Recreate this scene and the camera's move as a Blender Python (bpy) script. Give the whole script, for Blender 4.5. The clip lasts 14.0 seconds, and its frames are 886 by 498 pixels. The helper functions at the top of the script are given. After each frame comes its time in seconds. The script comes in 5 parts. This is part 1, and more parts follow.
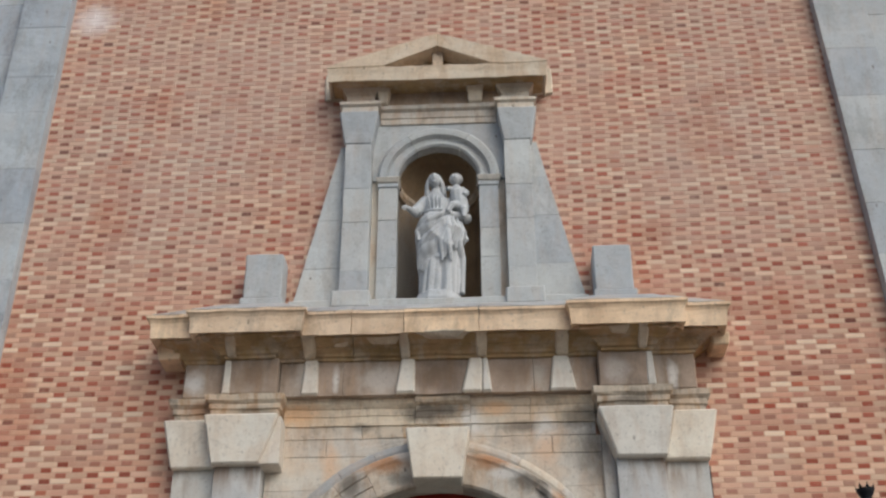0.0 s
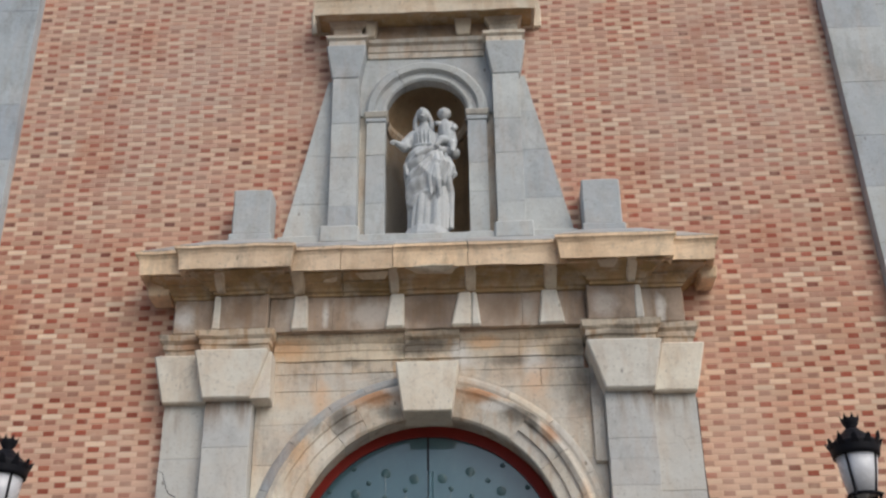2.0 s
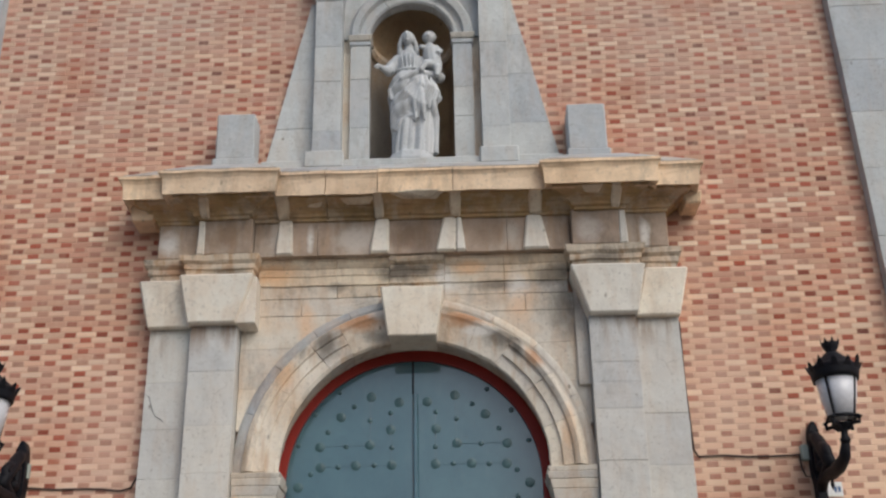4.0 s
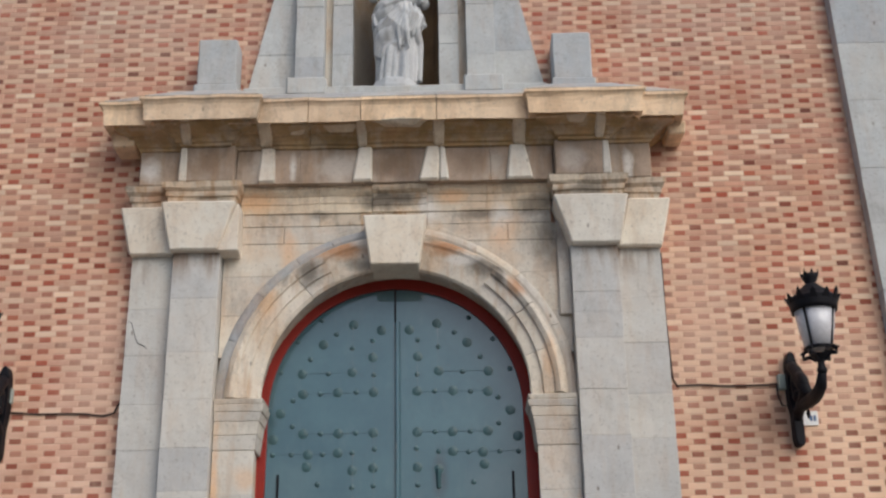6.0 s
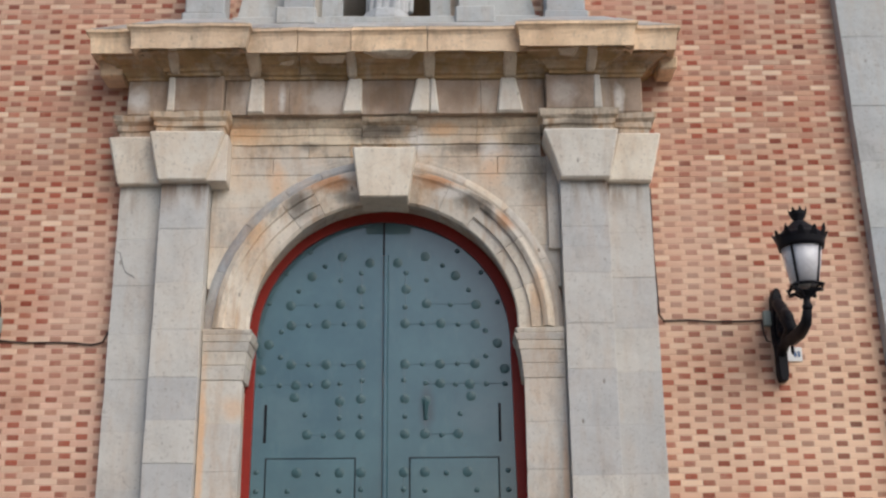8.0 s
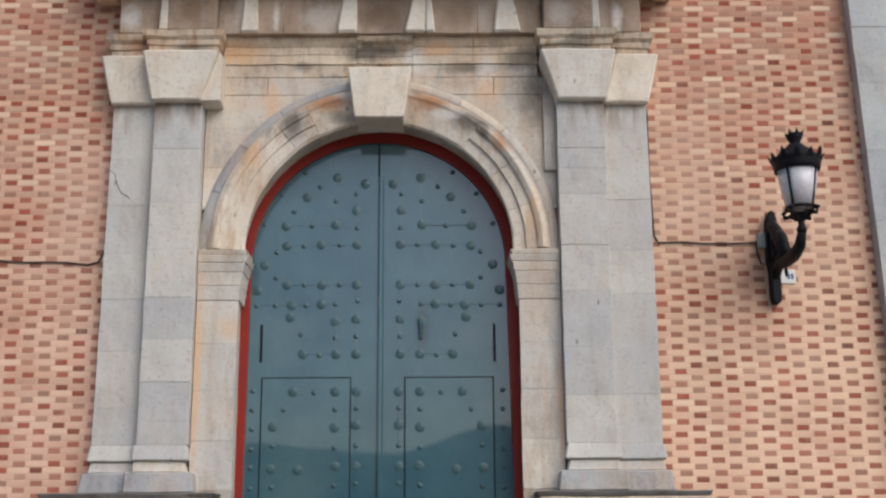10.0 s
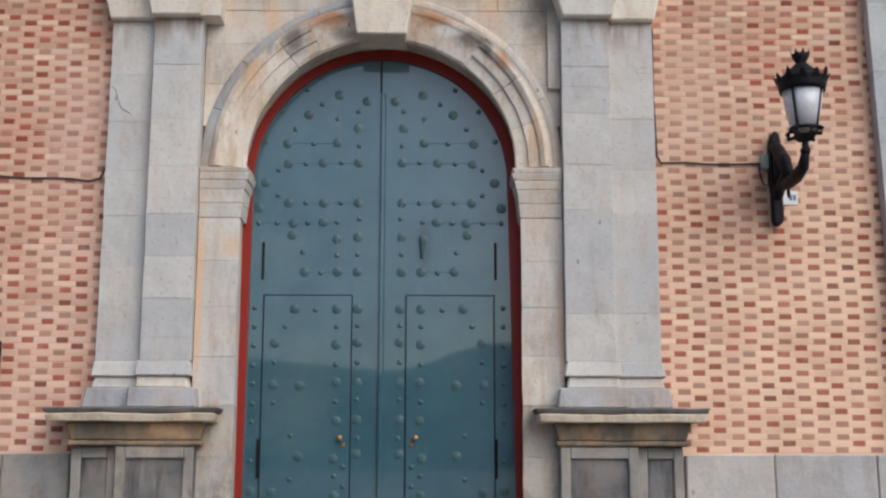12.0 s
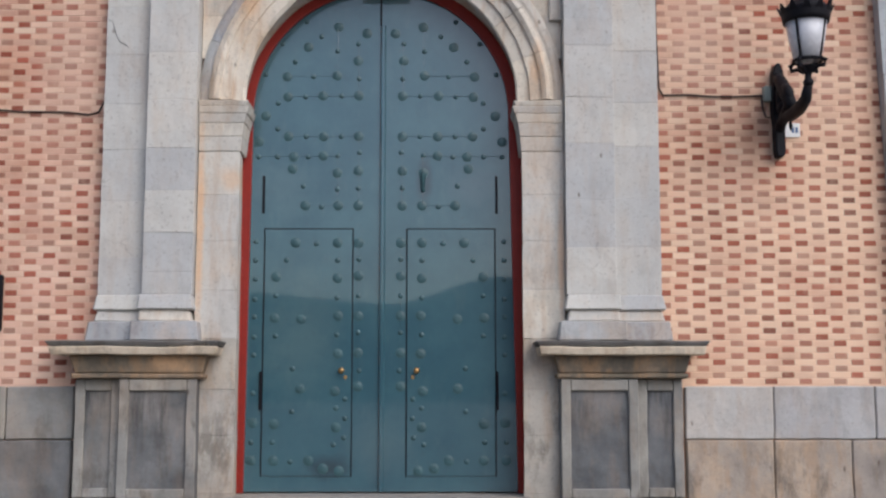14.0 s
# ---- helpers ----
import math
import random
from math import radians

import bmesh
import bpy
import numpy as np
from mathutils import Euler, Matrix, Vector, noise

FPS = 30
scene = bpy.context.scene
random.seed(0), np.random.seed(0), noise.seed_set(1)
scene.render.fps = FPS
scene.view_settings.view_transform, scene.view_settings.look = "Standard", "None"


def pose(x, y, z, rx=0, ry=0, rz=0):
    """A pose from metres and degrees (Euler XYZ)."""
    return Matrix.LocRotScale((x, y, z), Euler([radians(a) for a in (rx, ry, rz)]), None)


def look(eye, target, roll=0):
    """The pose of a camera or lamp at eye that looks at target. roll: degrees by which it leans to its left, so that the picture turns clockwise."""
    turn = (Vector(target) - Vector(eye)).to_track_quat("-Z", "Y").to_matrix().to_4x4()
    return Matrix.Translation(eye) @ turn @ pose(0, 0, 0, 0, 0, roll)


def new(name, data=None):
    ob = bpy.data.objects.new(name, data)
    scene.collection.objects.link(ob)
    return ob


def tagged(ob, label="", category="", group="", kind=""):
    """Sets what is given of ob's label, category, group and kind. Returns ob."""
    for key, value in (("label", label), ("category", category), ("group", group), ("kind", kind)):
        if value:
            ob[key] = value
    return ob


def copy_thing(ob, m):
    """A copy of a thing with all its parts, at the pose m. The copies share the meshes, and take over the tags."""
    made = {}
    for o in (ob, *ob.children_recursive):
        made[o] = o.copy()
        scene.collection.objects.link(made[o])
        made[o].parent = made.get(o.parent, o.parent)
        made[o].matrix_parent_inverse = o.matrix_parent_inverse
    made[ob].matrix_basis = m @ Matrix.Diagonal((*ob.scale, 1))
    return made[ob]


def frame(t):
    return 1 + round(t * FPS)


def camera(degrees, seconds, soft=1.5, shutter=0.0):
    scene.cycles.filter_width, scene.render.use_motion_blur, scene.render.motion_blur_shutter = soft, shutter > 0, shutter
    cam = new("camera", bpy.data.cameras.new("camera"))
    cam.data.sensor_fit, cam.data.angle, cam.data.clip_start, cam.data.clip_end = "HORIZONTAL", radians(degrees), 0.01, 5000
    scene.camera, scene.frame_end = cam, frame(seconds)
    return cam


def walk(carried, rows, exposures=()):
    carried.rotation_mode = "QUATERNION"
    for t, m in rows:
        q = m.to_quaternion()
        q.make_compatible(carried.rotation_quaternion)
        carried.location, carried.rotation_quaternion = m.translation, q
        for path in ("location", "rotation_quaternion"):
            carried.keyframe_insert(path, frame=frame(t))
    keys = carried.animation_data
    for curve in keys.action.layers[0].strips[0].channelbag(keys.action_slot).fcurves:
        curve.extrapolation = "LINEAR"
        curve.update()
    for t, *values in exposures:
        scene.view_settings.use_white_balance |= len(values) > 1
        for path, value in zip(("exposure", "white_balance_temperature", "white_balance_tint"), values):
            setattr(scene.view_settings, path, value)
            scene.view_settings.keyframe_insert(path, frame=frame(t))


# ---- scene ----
# Camera: one standing viewer, who tilts slowly down from the niche to the door.
U, DROP = 1.15, 0.23            # metres per building module; the datum's depth below the ground
EYE = (0.0, -10.4 * U, 1.6 * U - DROP)
cam = camera(40.94, 14.0, soft=2.4)
TURNS = [
    (0.0, 121.464, 0.178, 2.623),
    (0.5, 120.803, 0.306, 2.558),
    (1.0, 120.025, 0.450, 2.482),
    (1.5, 119.229, 0.562, 2.401),
    (2.0, 118.321, 0.690, 2.291),
    (2.5, 117.449, 0.757, 2.164),
    (3.0, 116.500, 0.853, 2.012),
    (5.5, 112.124, 0.968, 0.918),
    (6.0, 111.255, 0.890, 0.681),
    (6.5, 110.478, 0.792, 0.477),
    (7.0, 109.664, 0.648, 0.258),
    (7.5, 108.900, 0.516, 0.094),
    (8.0, 108.029, 0.476, -0.032),
    (10.5, 103.212, 0.290, -0.368),
    (11.0, 102.202, 0.163, -0.401),
    (11.5, 101.275, -0.003, -0.392),
    (12.0, 100.305, -0.101, -0.316),
    (12.5, 99.417, -0.179, -0.237),
    (13.0, 98.543, -0.143, -0.179),
    (13.5, 97.786, -0.104, -0.190),
    (14.0, 97.096, 0.006, -0.258),
]
walk(cam, [(t, pose(*EYE, rx, ry, rz)) for t, rx, ry, rz in TURNS], [(0.0, -0.25, 6240, 7), (7.0, -0.18, 6340, 9.5), (11.0, -0.15, 6150, 10.5), (14.0, -0.12, 5950, 11.5)])

# Light: a bright, hazy sky; the facade lies in open shade.
SUN_UP, SUN_ROUND = 40.0, 143.0
world = bpy.data.worlds.new("sky")
scene.world = world
world.use_nodes = True
wn = world.node_tree.nodes
sky = wn.new("ShaderNodeTexSky")
sky.sky_type, sky.sun_disc = "NISHITA", False
sky.sun_elevation, sky.sun_rotation = radians(SUN_UP), radians(SUN_ROUND)
sky.air_density, sky.dust_density = 1.0, 3.0
wn["Background"].inputs["Strength"].default_value = 0.12
world.node_tree.links.new(sky.outputs["Color"], wn["Background"].inputs["Color"])
sun = new("sun", bpy.data.lights.new("sun", "SUN"))
sun.data.energy, sun.data.angle, sun.data.color = 2.0, radians(64), (1.0, 0.95, 0.88)
d = Vector((math.sin(radians(SUN_ROUND)) * math.cos(radians(SUN_UP)), math.cos(radians(SUN_ROUND)) * math.cos(radians(SUN_UP)), math.sin(radians(SUN_UP))))
sun.matrix_world = look(d * 50, (0, 0, 0))

# ---- materials ----


class Nodes:
    """A small wrapper that makes and links shader nodes."""

    def __init__(self, name):
        self.mat = bpy.data.materials.new(name)
        self.mat.use_nodes = True
        self.tree = self.mat.node_tree
        self.bsdf = self.tree.nodes["Principled BSDF"]

    def add(self, kind, **inputs):
        n = self.tree.nodes.new(kind)
        for k, v in inputs.items():
            self.plug(n, k.replace("_", " "), v)
        return n

    def plug(self, n, key, v):
        if isinstance(v, bpy.types.NodeSocket):
            self.tree.links.new(v, n.inputs[key])
        else:
            n.inputs[key].default_value = v

    def place(self, sx=1.0, sy=1.0, sz=1.0):
        geo = self.add("ShaderNodeNewGeometry")
        m = self.add("ShaderNodeMapping", Scale=(sx, sy, sz))
        self.tree.links.new(geo.outputs["Position"], m.inputs["Vector"])
        return m.outputs["Vector"]

    def noise(self, scale, detail=4.0, rough=0.55, stretch=(1, 1, 1)):
        return self.add("ShaderNodeTexNoise", Vector=self.place(*stretch), Scale=scale, Detail=detail, Roughness=rough).outputs["Fac"]

    def ramp(self, fac, stops):
        n = self.add("ShaderNodeValToRGB", Fac=fac)
        e = n.color_ramp.elements
        while len(e) < len(stops):
            e.new(0.5)
        for el, (p, c) in zip(e, stops):
            el.position = p
            el.color = (*c, 1) if isinstance(c, tuple) else (c, c, c, 1)
        return n.outputs["Color"]

    def mix(self, fac, a, b, blend="MIX"):
        n = self.add("ShaderNodeMix")
        n.data_type, n.blend_type = "RGBA", blend
        for key, v in ((0, fac), (6, a), (7, b)):
            if isinstance(v, bpy.types.NodeSocket):
                self.tree.links.new(v, n.inputs[key])
            else:
                n.inputs[key].default_value = (*v, 1) if isinstance(v, tuple) else v
        return n.outputs[2]

    def math(self, op, a, b=0.0):
        n = self.add("ShaderNodeMath")
        n.operation = op
        self.plug(n, 0, a)
        self.plug(n, 1, b)
        return n.outputs[0]

    def spot(self, x, z, rx, rz, soft=0.55):
        """A stain's or painted patch's mask: ragged, round a place given in modules from the portal's middle line."""
        axes = self.add("ShaderNodeSeparateXYZ", Vector=self.place()).outputs
        dx = self.math("DIVIDE", self.math("SUBTRACT", axes["X"], (x - 0.5) * U), rx * U)
        dz = self.math("DIVIDE", self.math("SUBTRACT", axes["Z"], z * U - DROP), rz * U)
        d = self.math("SQRT", self.math("ADD", self.math("MULTIPLY", dx, dx), self.math("MULTIPLY", dz, dz)))
        d = self.math("ADD", d, self.math("MULTIPLY", self.math("SUBTRACT", self.noise(5.0, 6, 0.65), 0.5), 1.7))
        return self.ramp(self.math("MULTIPLY", d, 0.5), [(0.5 - soft / 2, 1.0), (0.5 + soft / 4, 0.0)])

    def bump(self, height, strength=0.3, distance=0.01, chain=None):
        n = self.add("ShaderNodeBump", Strength=strength, Distance=distance, Height=height)
        if chain:
            self.tree.links.new(chain, n.inputs["Normal"])
        return n.outputs["Normal"]

    def out(self, color, rough=0.8, normal=None, metal=0.0, spec=0.3):
        self.plug(self.bsdf, "Base Color", color if isinstance(color, bpy.types.NodeSocket) else (*color, 1))
        self.plug(self.bsdf, "Roughness", rough)
        self.plug(self.bsdf, "Metallic", metal)
        self.plug(self.bsdf, "Specular IOR Level", spec)
        if normal:
            self.plug(self.bsdf, "Normal", normal)
        return self.mat


def limestone(name, light, dark, rust=0.3, soot=0.3, grain=1.0, peach=0.3, drips=None, cracks=0.22, lime=0.0, pits=0.7, spots=(), run=(0.24, 0.15, 0.09)):
    """Weathered limestone: cloudy tone, tone by block, peach patches, iron-brown and black lichen runs, hair cracks.
    drips: the height, in modules, of a ledge that sheds dirty water, and how far its runs reach down."""
    k = Nodes(name)
    island = k.add("ShaderNodeNewGeometry").outputs["Random Per Island"]
    obj = k.add("ShaderNodeObjectInfo").outputs["Random"]
    tone = k.math("FRACT", k.math("ADD", island, obj))
    c = k.mix(k.ramp(k.noise(1.7, 7, 0.62), [(0.32, 0.0), (0.68, 1.0)]), dark, light)
    c = k.mix(0.8, c, k.mix(tone, (0.83, 0.84, 0.865), (1.10, 1.07, 1.01)), "MULTIPLY")
    c = k.mix(k.math("MULTIPLY", k.ramp(k.noise(1.3, 7, 0.65), [(0.47, 0.0), (0.60, 1.0)]), peach), c, (0.64, 0.45, 0.29))
    runs = k.noise(3.0, 6, 0.62, (2.6, 2.6, 0.5))
    c = k.mix(k.math("MULTIPLY", k.ramp(runs, [(0.50, 0.0), (0.62, 1.0)]), rust), c, (0.45, 0.27, 0.14))
    runs2 = k.noise(2.4, 8, 0.70, (2.0, 2.0, 0.8))
    where = k.ramp(k.noise(0.9, 5, 0.6), [(0.44, 0.25), (0.58, 1.0)])
    dirt = k.math("MULTIPLY", k.ramp(runs2, [(0.48, 0.0), (0.61, 1.0)]), where)
    c = k.mix(k.math("MULTIPLY", dirt, soot), c, (0.10, 0.085, 0.07))
    if drips:
        z = k.add("ShaderNodeSeparateXYZ", Vector=k.place()).outputs["Z"]
        near = k.add("ShaderNodeMapRange", Value=z)
        near.inputs["From Min"].default_value, near.inputs["From Max"].default_value = (drips[0] - drips[1]) * U - DROP, drips[0] * U - DROP
        streak = k.ramp(k.noise(2.2, 5, 0.6, (2.2, 2.2, 0.35)), [(0.48, 0.0), (0.60, 1.0)])
        c = k.mix(k.math("MULTIPLY", k.math("MULTIPLY", near.outputs["Result"], streak), 0.85), c, run)
    if lime:
        white = k.ramp(k.noise(2.9, 6, 0.62, (1.7, 1.7, 0.4)), [(0.50, 0.0), (0.60, 1.0)])
        c = k.mix(k.math("MULTIPLY", white, lime), c, (0.60, 0.55, 0.48))
    for x, z, rx, rz, color, strength in spots:
        c = k.mix(k.math("MULTIPLY", k.spot(x, z, rx, rz), strength), c, color)
    speck = k.noise(30.0, 4, 0.7)
    c = k.mix(k.math("MULTIPLY", k.ramp(speck, [(0.57, 0.0), (0.68, 1.0)]), 0.4), c, (0.20, 0.17, 0.15))
    pit = k.add("ShaderNodeTexVoronoi", Vector=k.place(1.6, 1.6, 0.8), Scale=3.4)
    gate = k.math("GREATER_THAN", k.add("ShaderNodeSeparateXYZ", Vector=pit.outputs["Color"]).outputs["X"], 0.66)
    hole = k.math("MULTIPLY", k.ramp(k.math("ADD", pit.outputs["Distance"], k.math("MULTIPLY", k.noise(24.0, 3), 0.10)), [(0.085, 1.0), (0.15, 0.0)]), gate)
    c = k.mix(k.math("MULTIPLY", hole, pits), c, (0.13, 0.095, 0.07))
    warp = k.add("ShaderNodeTexNoise", Vector=k.place(), Scale=2.5, Detail=4.0)
    wv = k.add("ShaderNodeVectorMath")
    wv.operation = "MULTIPLY_ADD"
    k.tree.links.new(warp.outputs["Color"], wv.inputs[0])
    wv.inputs[1].default_value = (0.5, 0.5, 0.5)
    k.tree.links.new(k.place(), wv.inputs[2])
    vor = k.add("ShaderNodeTexVoronoi", Vector=wv.outputs[0], Scale=1.6)
    vor.feature = "DISTANCE_TO_EDGE"
    line = k.ramp(vor.outputs["Distance"], [(0.0, 1.0), (0.012, 0.0)])
    line = k.math("MULTIPLY", line, k.ramp(k.noise(1.3, 3), [(0.56, 0.0), (0.64, 1.0)]))
    c = k.mix(k.math("MULTIPLY", line, cracks), c, (0.10, 0.08, 0.07))
    fine = k.noise(95.0, 4)
    n = k.bump(fine, 0.22 * grain, 0.004)
    n = k.bump(k.noise(11.0, 7, 0.65), 0.45 * grain, 0.018, n)
    n = k.bump(k.math("SUBTRACT", 1.0, hole), 0.5 * pits, 0.01, n)
    n = k.bump(k.math("SUBTRACT", 1.0, line), 0.4 * cracks, 0.006, n)
    return k.out(c, 0.85, n)


SOOT, RUST, OCHRE, CHALK = (0.10, 0.085, 0.07), (0.42, 0.20, 0.09), (0.74, 0.47, 0.27), (0.74, 0.71, 0.67)
# where water has run for years: under the joints of the cornice, over the crown of the arch
ENTABLATURE_STAINS = ((-0.02, 6.12, 0.34, 0.10, SOOT, 0.85), (0.80, 5.96, 0.22, 0.06, SOOT, 0.7), (1.32, 6.05, 0.20, 0.10, SOOT, 0.7), (-1.30, 6.12, 0.20, 0.10, OCHRE, 0.8), (-0.72, 5.98, 0.10, 0.05, SOOT, 0.5), (0.98, 5.9, 0.10, 0.25, CHALK, 0.7), (0.30, 6.02, 0.10, 0.12, CHALK, 0.8), (0.55, 6.14, 0.16, 0.06, OCHRE, 0.7), (-2.25, 6.14, 0.16, 0.08, RUST, 0.6), (1.75, 6.10, 0.25, 0.05, SOOT, 0.6), (-1.72, 6.08, 0.2, 0.05, SOOT, 0.5))
FIELD_STAINS = ENTABLATURE_STAINS + ((-1.0, 5.62, 0.09, 0.22, OCHRE, 0.6), (1.0, 5.75, 0.12, 0.14, OCHRE, 0.6), (1.42, 5.7, 0.12, 0.3, SOOT, 0.45))
ARCH_STAINS = ((-0.52, 5.60, 0.30, 0.10, RUST, 0.8), (-0.80, 5.40, 0.12, 0.14, SOOT, 0.75), (0.50, 5.62, 0.26, 0.08, RUST, 0.8), (0.80, 5.42, 0.16, 0.10, SOOT, 0.7), (0.34, 5.70, 0.10, 0.05, SOOT, 0.7), (1.12, 5.20, 0.10, 0.10, RUST, 0.6), (-1.18, 5.10, 0.10, 0.2, OCHRE, 0.6), (-0.35, 5.46, 0.14, 0.06, SOOT, 0.5), (0.62, 5.48, 0.14, 0.05, CHALK, 0.8), (-0.28, 5.66, 0.12, 0.05, CHALK, 0.7), (0.95, 5.32, 0.06, 0.12, SOOT, 0.7), (-1.02, 5.36, 0.05, 0.10, SOOT, 0.55), (1.38, 4.55, 0.06, 0.2, OCHRE, 0.5))
STONE_GREY = limestone("limestone_grey", (0.54, 0.57, 0.59), (0.44, 0.47, 0.495), 0.10, 0.22, 1.0, 0.08)
STONE_BLUE = limestone("limestone_blue_grey", (0.50, 0.55, 0.60), (0.39, 0.435, 0.485), 0.10, 0.35, 1.0, 0.06)
STONE_PALE = limestone("limestone_pale", (0.72, 0.69, 0.635), (0.61, 0.585, 0.54), 0.28, 0.22, 1.0, 0.30, spots=((-1.58, 3.1, 0.035, 0.8, OCHRE, 0.7), (1.58, 2.8, 0.03, 0.6, OCHRE, 0.5), (-1.3, 3.5, 0.10, 0.12, OCHRE, 0.5)))
STONE_CREAM = limestone("limestone_cream", (0.84, 0.80, 0.72), (0.74, 0.70, 0.63), 0.16, 0.10, 0.8, 0.25)
STONE_SHAFT = limestone("limestone_shaft", (0.64, 0.635, 0.615), (0.55, 0.55, 0.54), 0.12, 0.16, 0.8, 0.10, (5.575, 0.34), 0.3)
STONE_WARM = limestone("limestone_warm", (0.90, 0.70, 0.505), (0.79, 0.615, 0.445), 0.22, 0.30, 1.0, 0.5)
STONE_SAND = limestone("limestone_sand", (0.78, 0.68, 0.55), (0.65, 0.57, 0.46), 0.30, 0.32, 1.0, 0.4, spots=ENTABLATURE_STAINS)
STONE_BUFF = limestone("limestone_buff", (0.72, 0.63, 0.52), (0.55, 0.48, 0.395), 0.70, 0.62, 1.3, 0.5, spots=ENTABLATURE_STAINS)
STONE_VOUSSOIR = limestone("limestone_voussoir", (0.76, 0.70, 0.62), (0.62, 0.57, 0.50), 0.45, 0.40, 1.2, 0.40, spots=ARCH_STAINS)
# brown of stained undersides and recesses, with their shade put into the colour
STONE_DIRT_SHADE = limestone("limestone_stained_shaded", (0.56, 0.39, 0.20), (0.29, 0.195, 0.095), 0.50, 0.40, 1.4, 0.45, None, 0.22, 0.30)
# frieze: real stains, and part of the cornice's shade put into the brown
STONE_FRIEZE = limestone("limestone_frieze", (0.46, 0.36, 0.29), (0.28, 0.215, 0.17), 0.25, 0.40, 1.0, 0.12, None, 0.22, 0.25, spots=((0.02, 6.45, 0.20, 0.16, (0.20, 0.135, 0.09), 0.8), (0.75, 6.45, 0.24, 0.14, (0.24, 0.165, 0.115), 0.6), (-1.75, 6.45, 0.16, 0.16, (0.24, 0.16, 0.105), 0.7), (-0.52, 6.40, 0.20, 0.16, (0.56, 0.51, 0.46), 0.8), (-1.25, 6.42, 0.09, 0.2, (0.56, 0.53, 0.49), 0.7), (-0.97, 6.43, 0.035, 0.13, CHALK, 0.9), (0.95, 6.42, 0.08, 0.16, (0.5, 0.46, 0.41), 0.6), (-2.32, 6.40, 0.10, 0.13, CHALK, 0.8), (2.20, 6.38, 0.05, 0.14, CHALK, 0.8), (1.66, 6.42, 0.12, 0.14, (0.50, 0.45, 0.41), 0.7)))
STONE_FIELD = limestone("limestone_field", (0.72, 0.67, 0.60), (0.60, 0.555, 0.49), 0.32, 0.36, 1.0, 0.38, spots=FIELD_STAINS)
STONE_RIM = limestone("limestone_blue_rim", (0.47, 0.485, 0.505), (0.34, 0.35, 0.37), 0.15, 0.4)
STONE_LEDGE = limestone("limestone_ledge", (0.20, 0.195, 0.19), (0.075, 0.075, 0.08), 0.05, 0.80, 1.0, 0.06)
STONE_EDGE = limestone("limestone_pedestal_edge", (0.40, 0.39, 0.365), (0.23, 0.225, 0.215), 0.12, 0.60, 1.0, 0.15)
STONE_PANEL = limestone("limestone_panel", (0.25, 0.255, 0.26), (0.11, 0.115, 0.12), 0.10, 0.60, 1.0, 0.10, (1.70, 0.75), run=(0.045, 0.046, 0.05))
# shade below the pedestal ledge is put into this stained moulding's dark colour
STONE_SHADE_CAVETTO = limestone("limestone_shade_cavetto", (0.22, 0.19, 0.15), (0.095, 0.085, 0.07), 0.45, 0.65, 1.0, 0.35, spots=((-1.75, 1.88, 0.16, 0.09, OCHRE, 0.8),))
STONE_DAMP = limestone("limestone_damp", (0.55, 0.52, 0.475), (0.38, 0.36, 0.335), 0.30, 0.60, 1.0, 0.25)
STONE_FOOT = limestone("limestone_foot", (0.50, 0.43, 0.37), (0.34, 0.295, 0.26), 0.35, 0.60, 1.0, 0.45)
STONE_BENCH = limestone("limestone_bench", (0.60, 0.585, 0.57), (0.49, 0.475, 0.465), 0.14, 0.30, 1.0, 0.12)
# its grey left patch: light on that inner wall, put into the plaster's colour
STONE_HOLLOW = limestone("niche_plaster", (0.62, 0.47, 0.30), (0.46, 0.35, 0.225), 0.2, 0.3, spots=((-0.4, 7.8, 0.35, 0.8, (0.55, 0.55, 0.53), 0.7),))


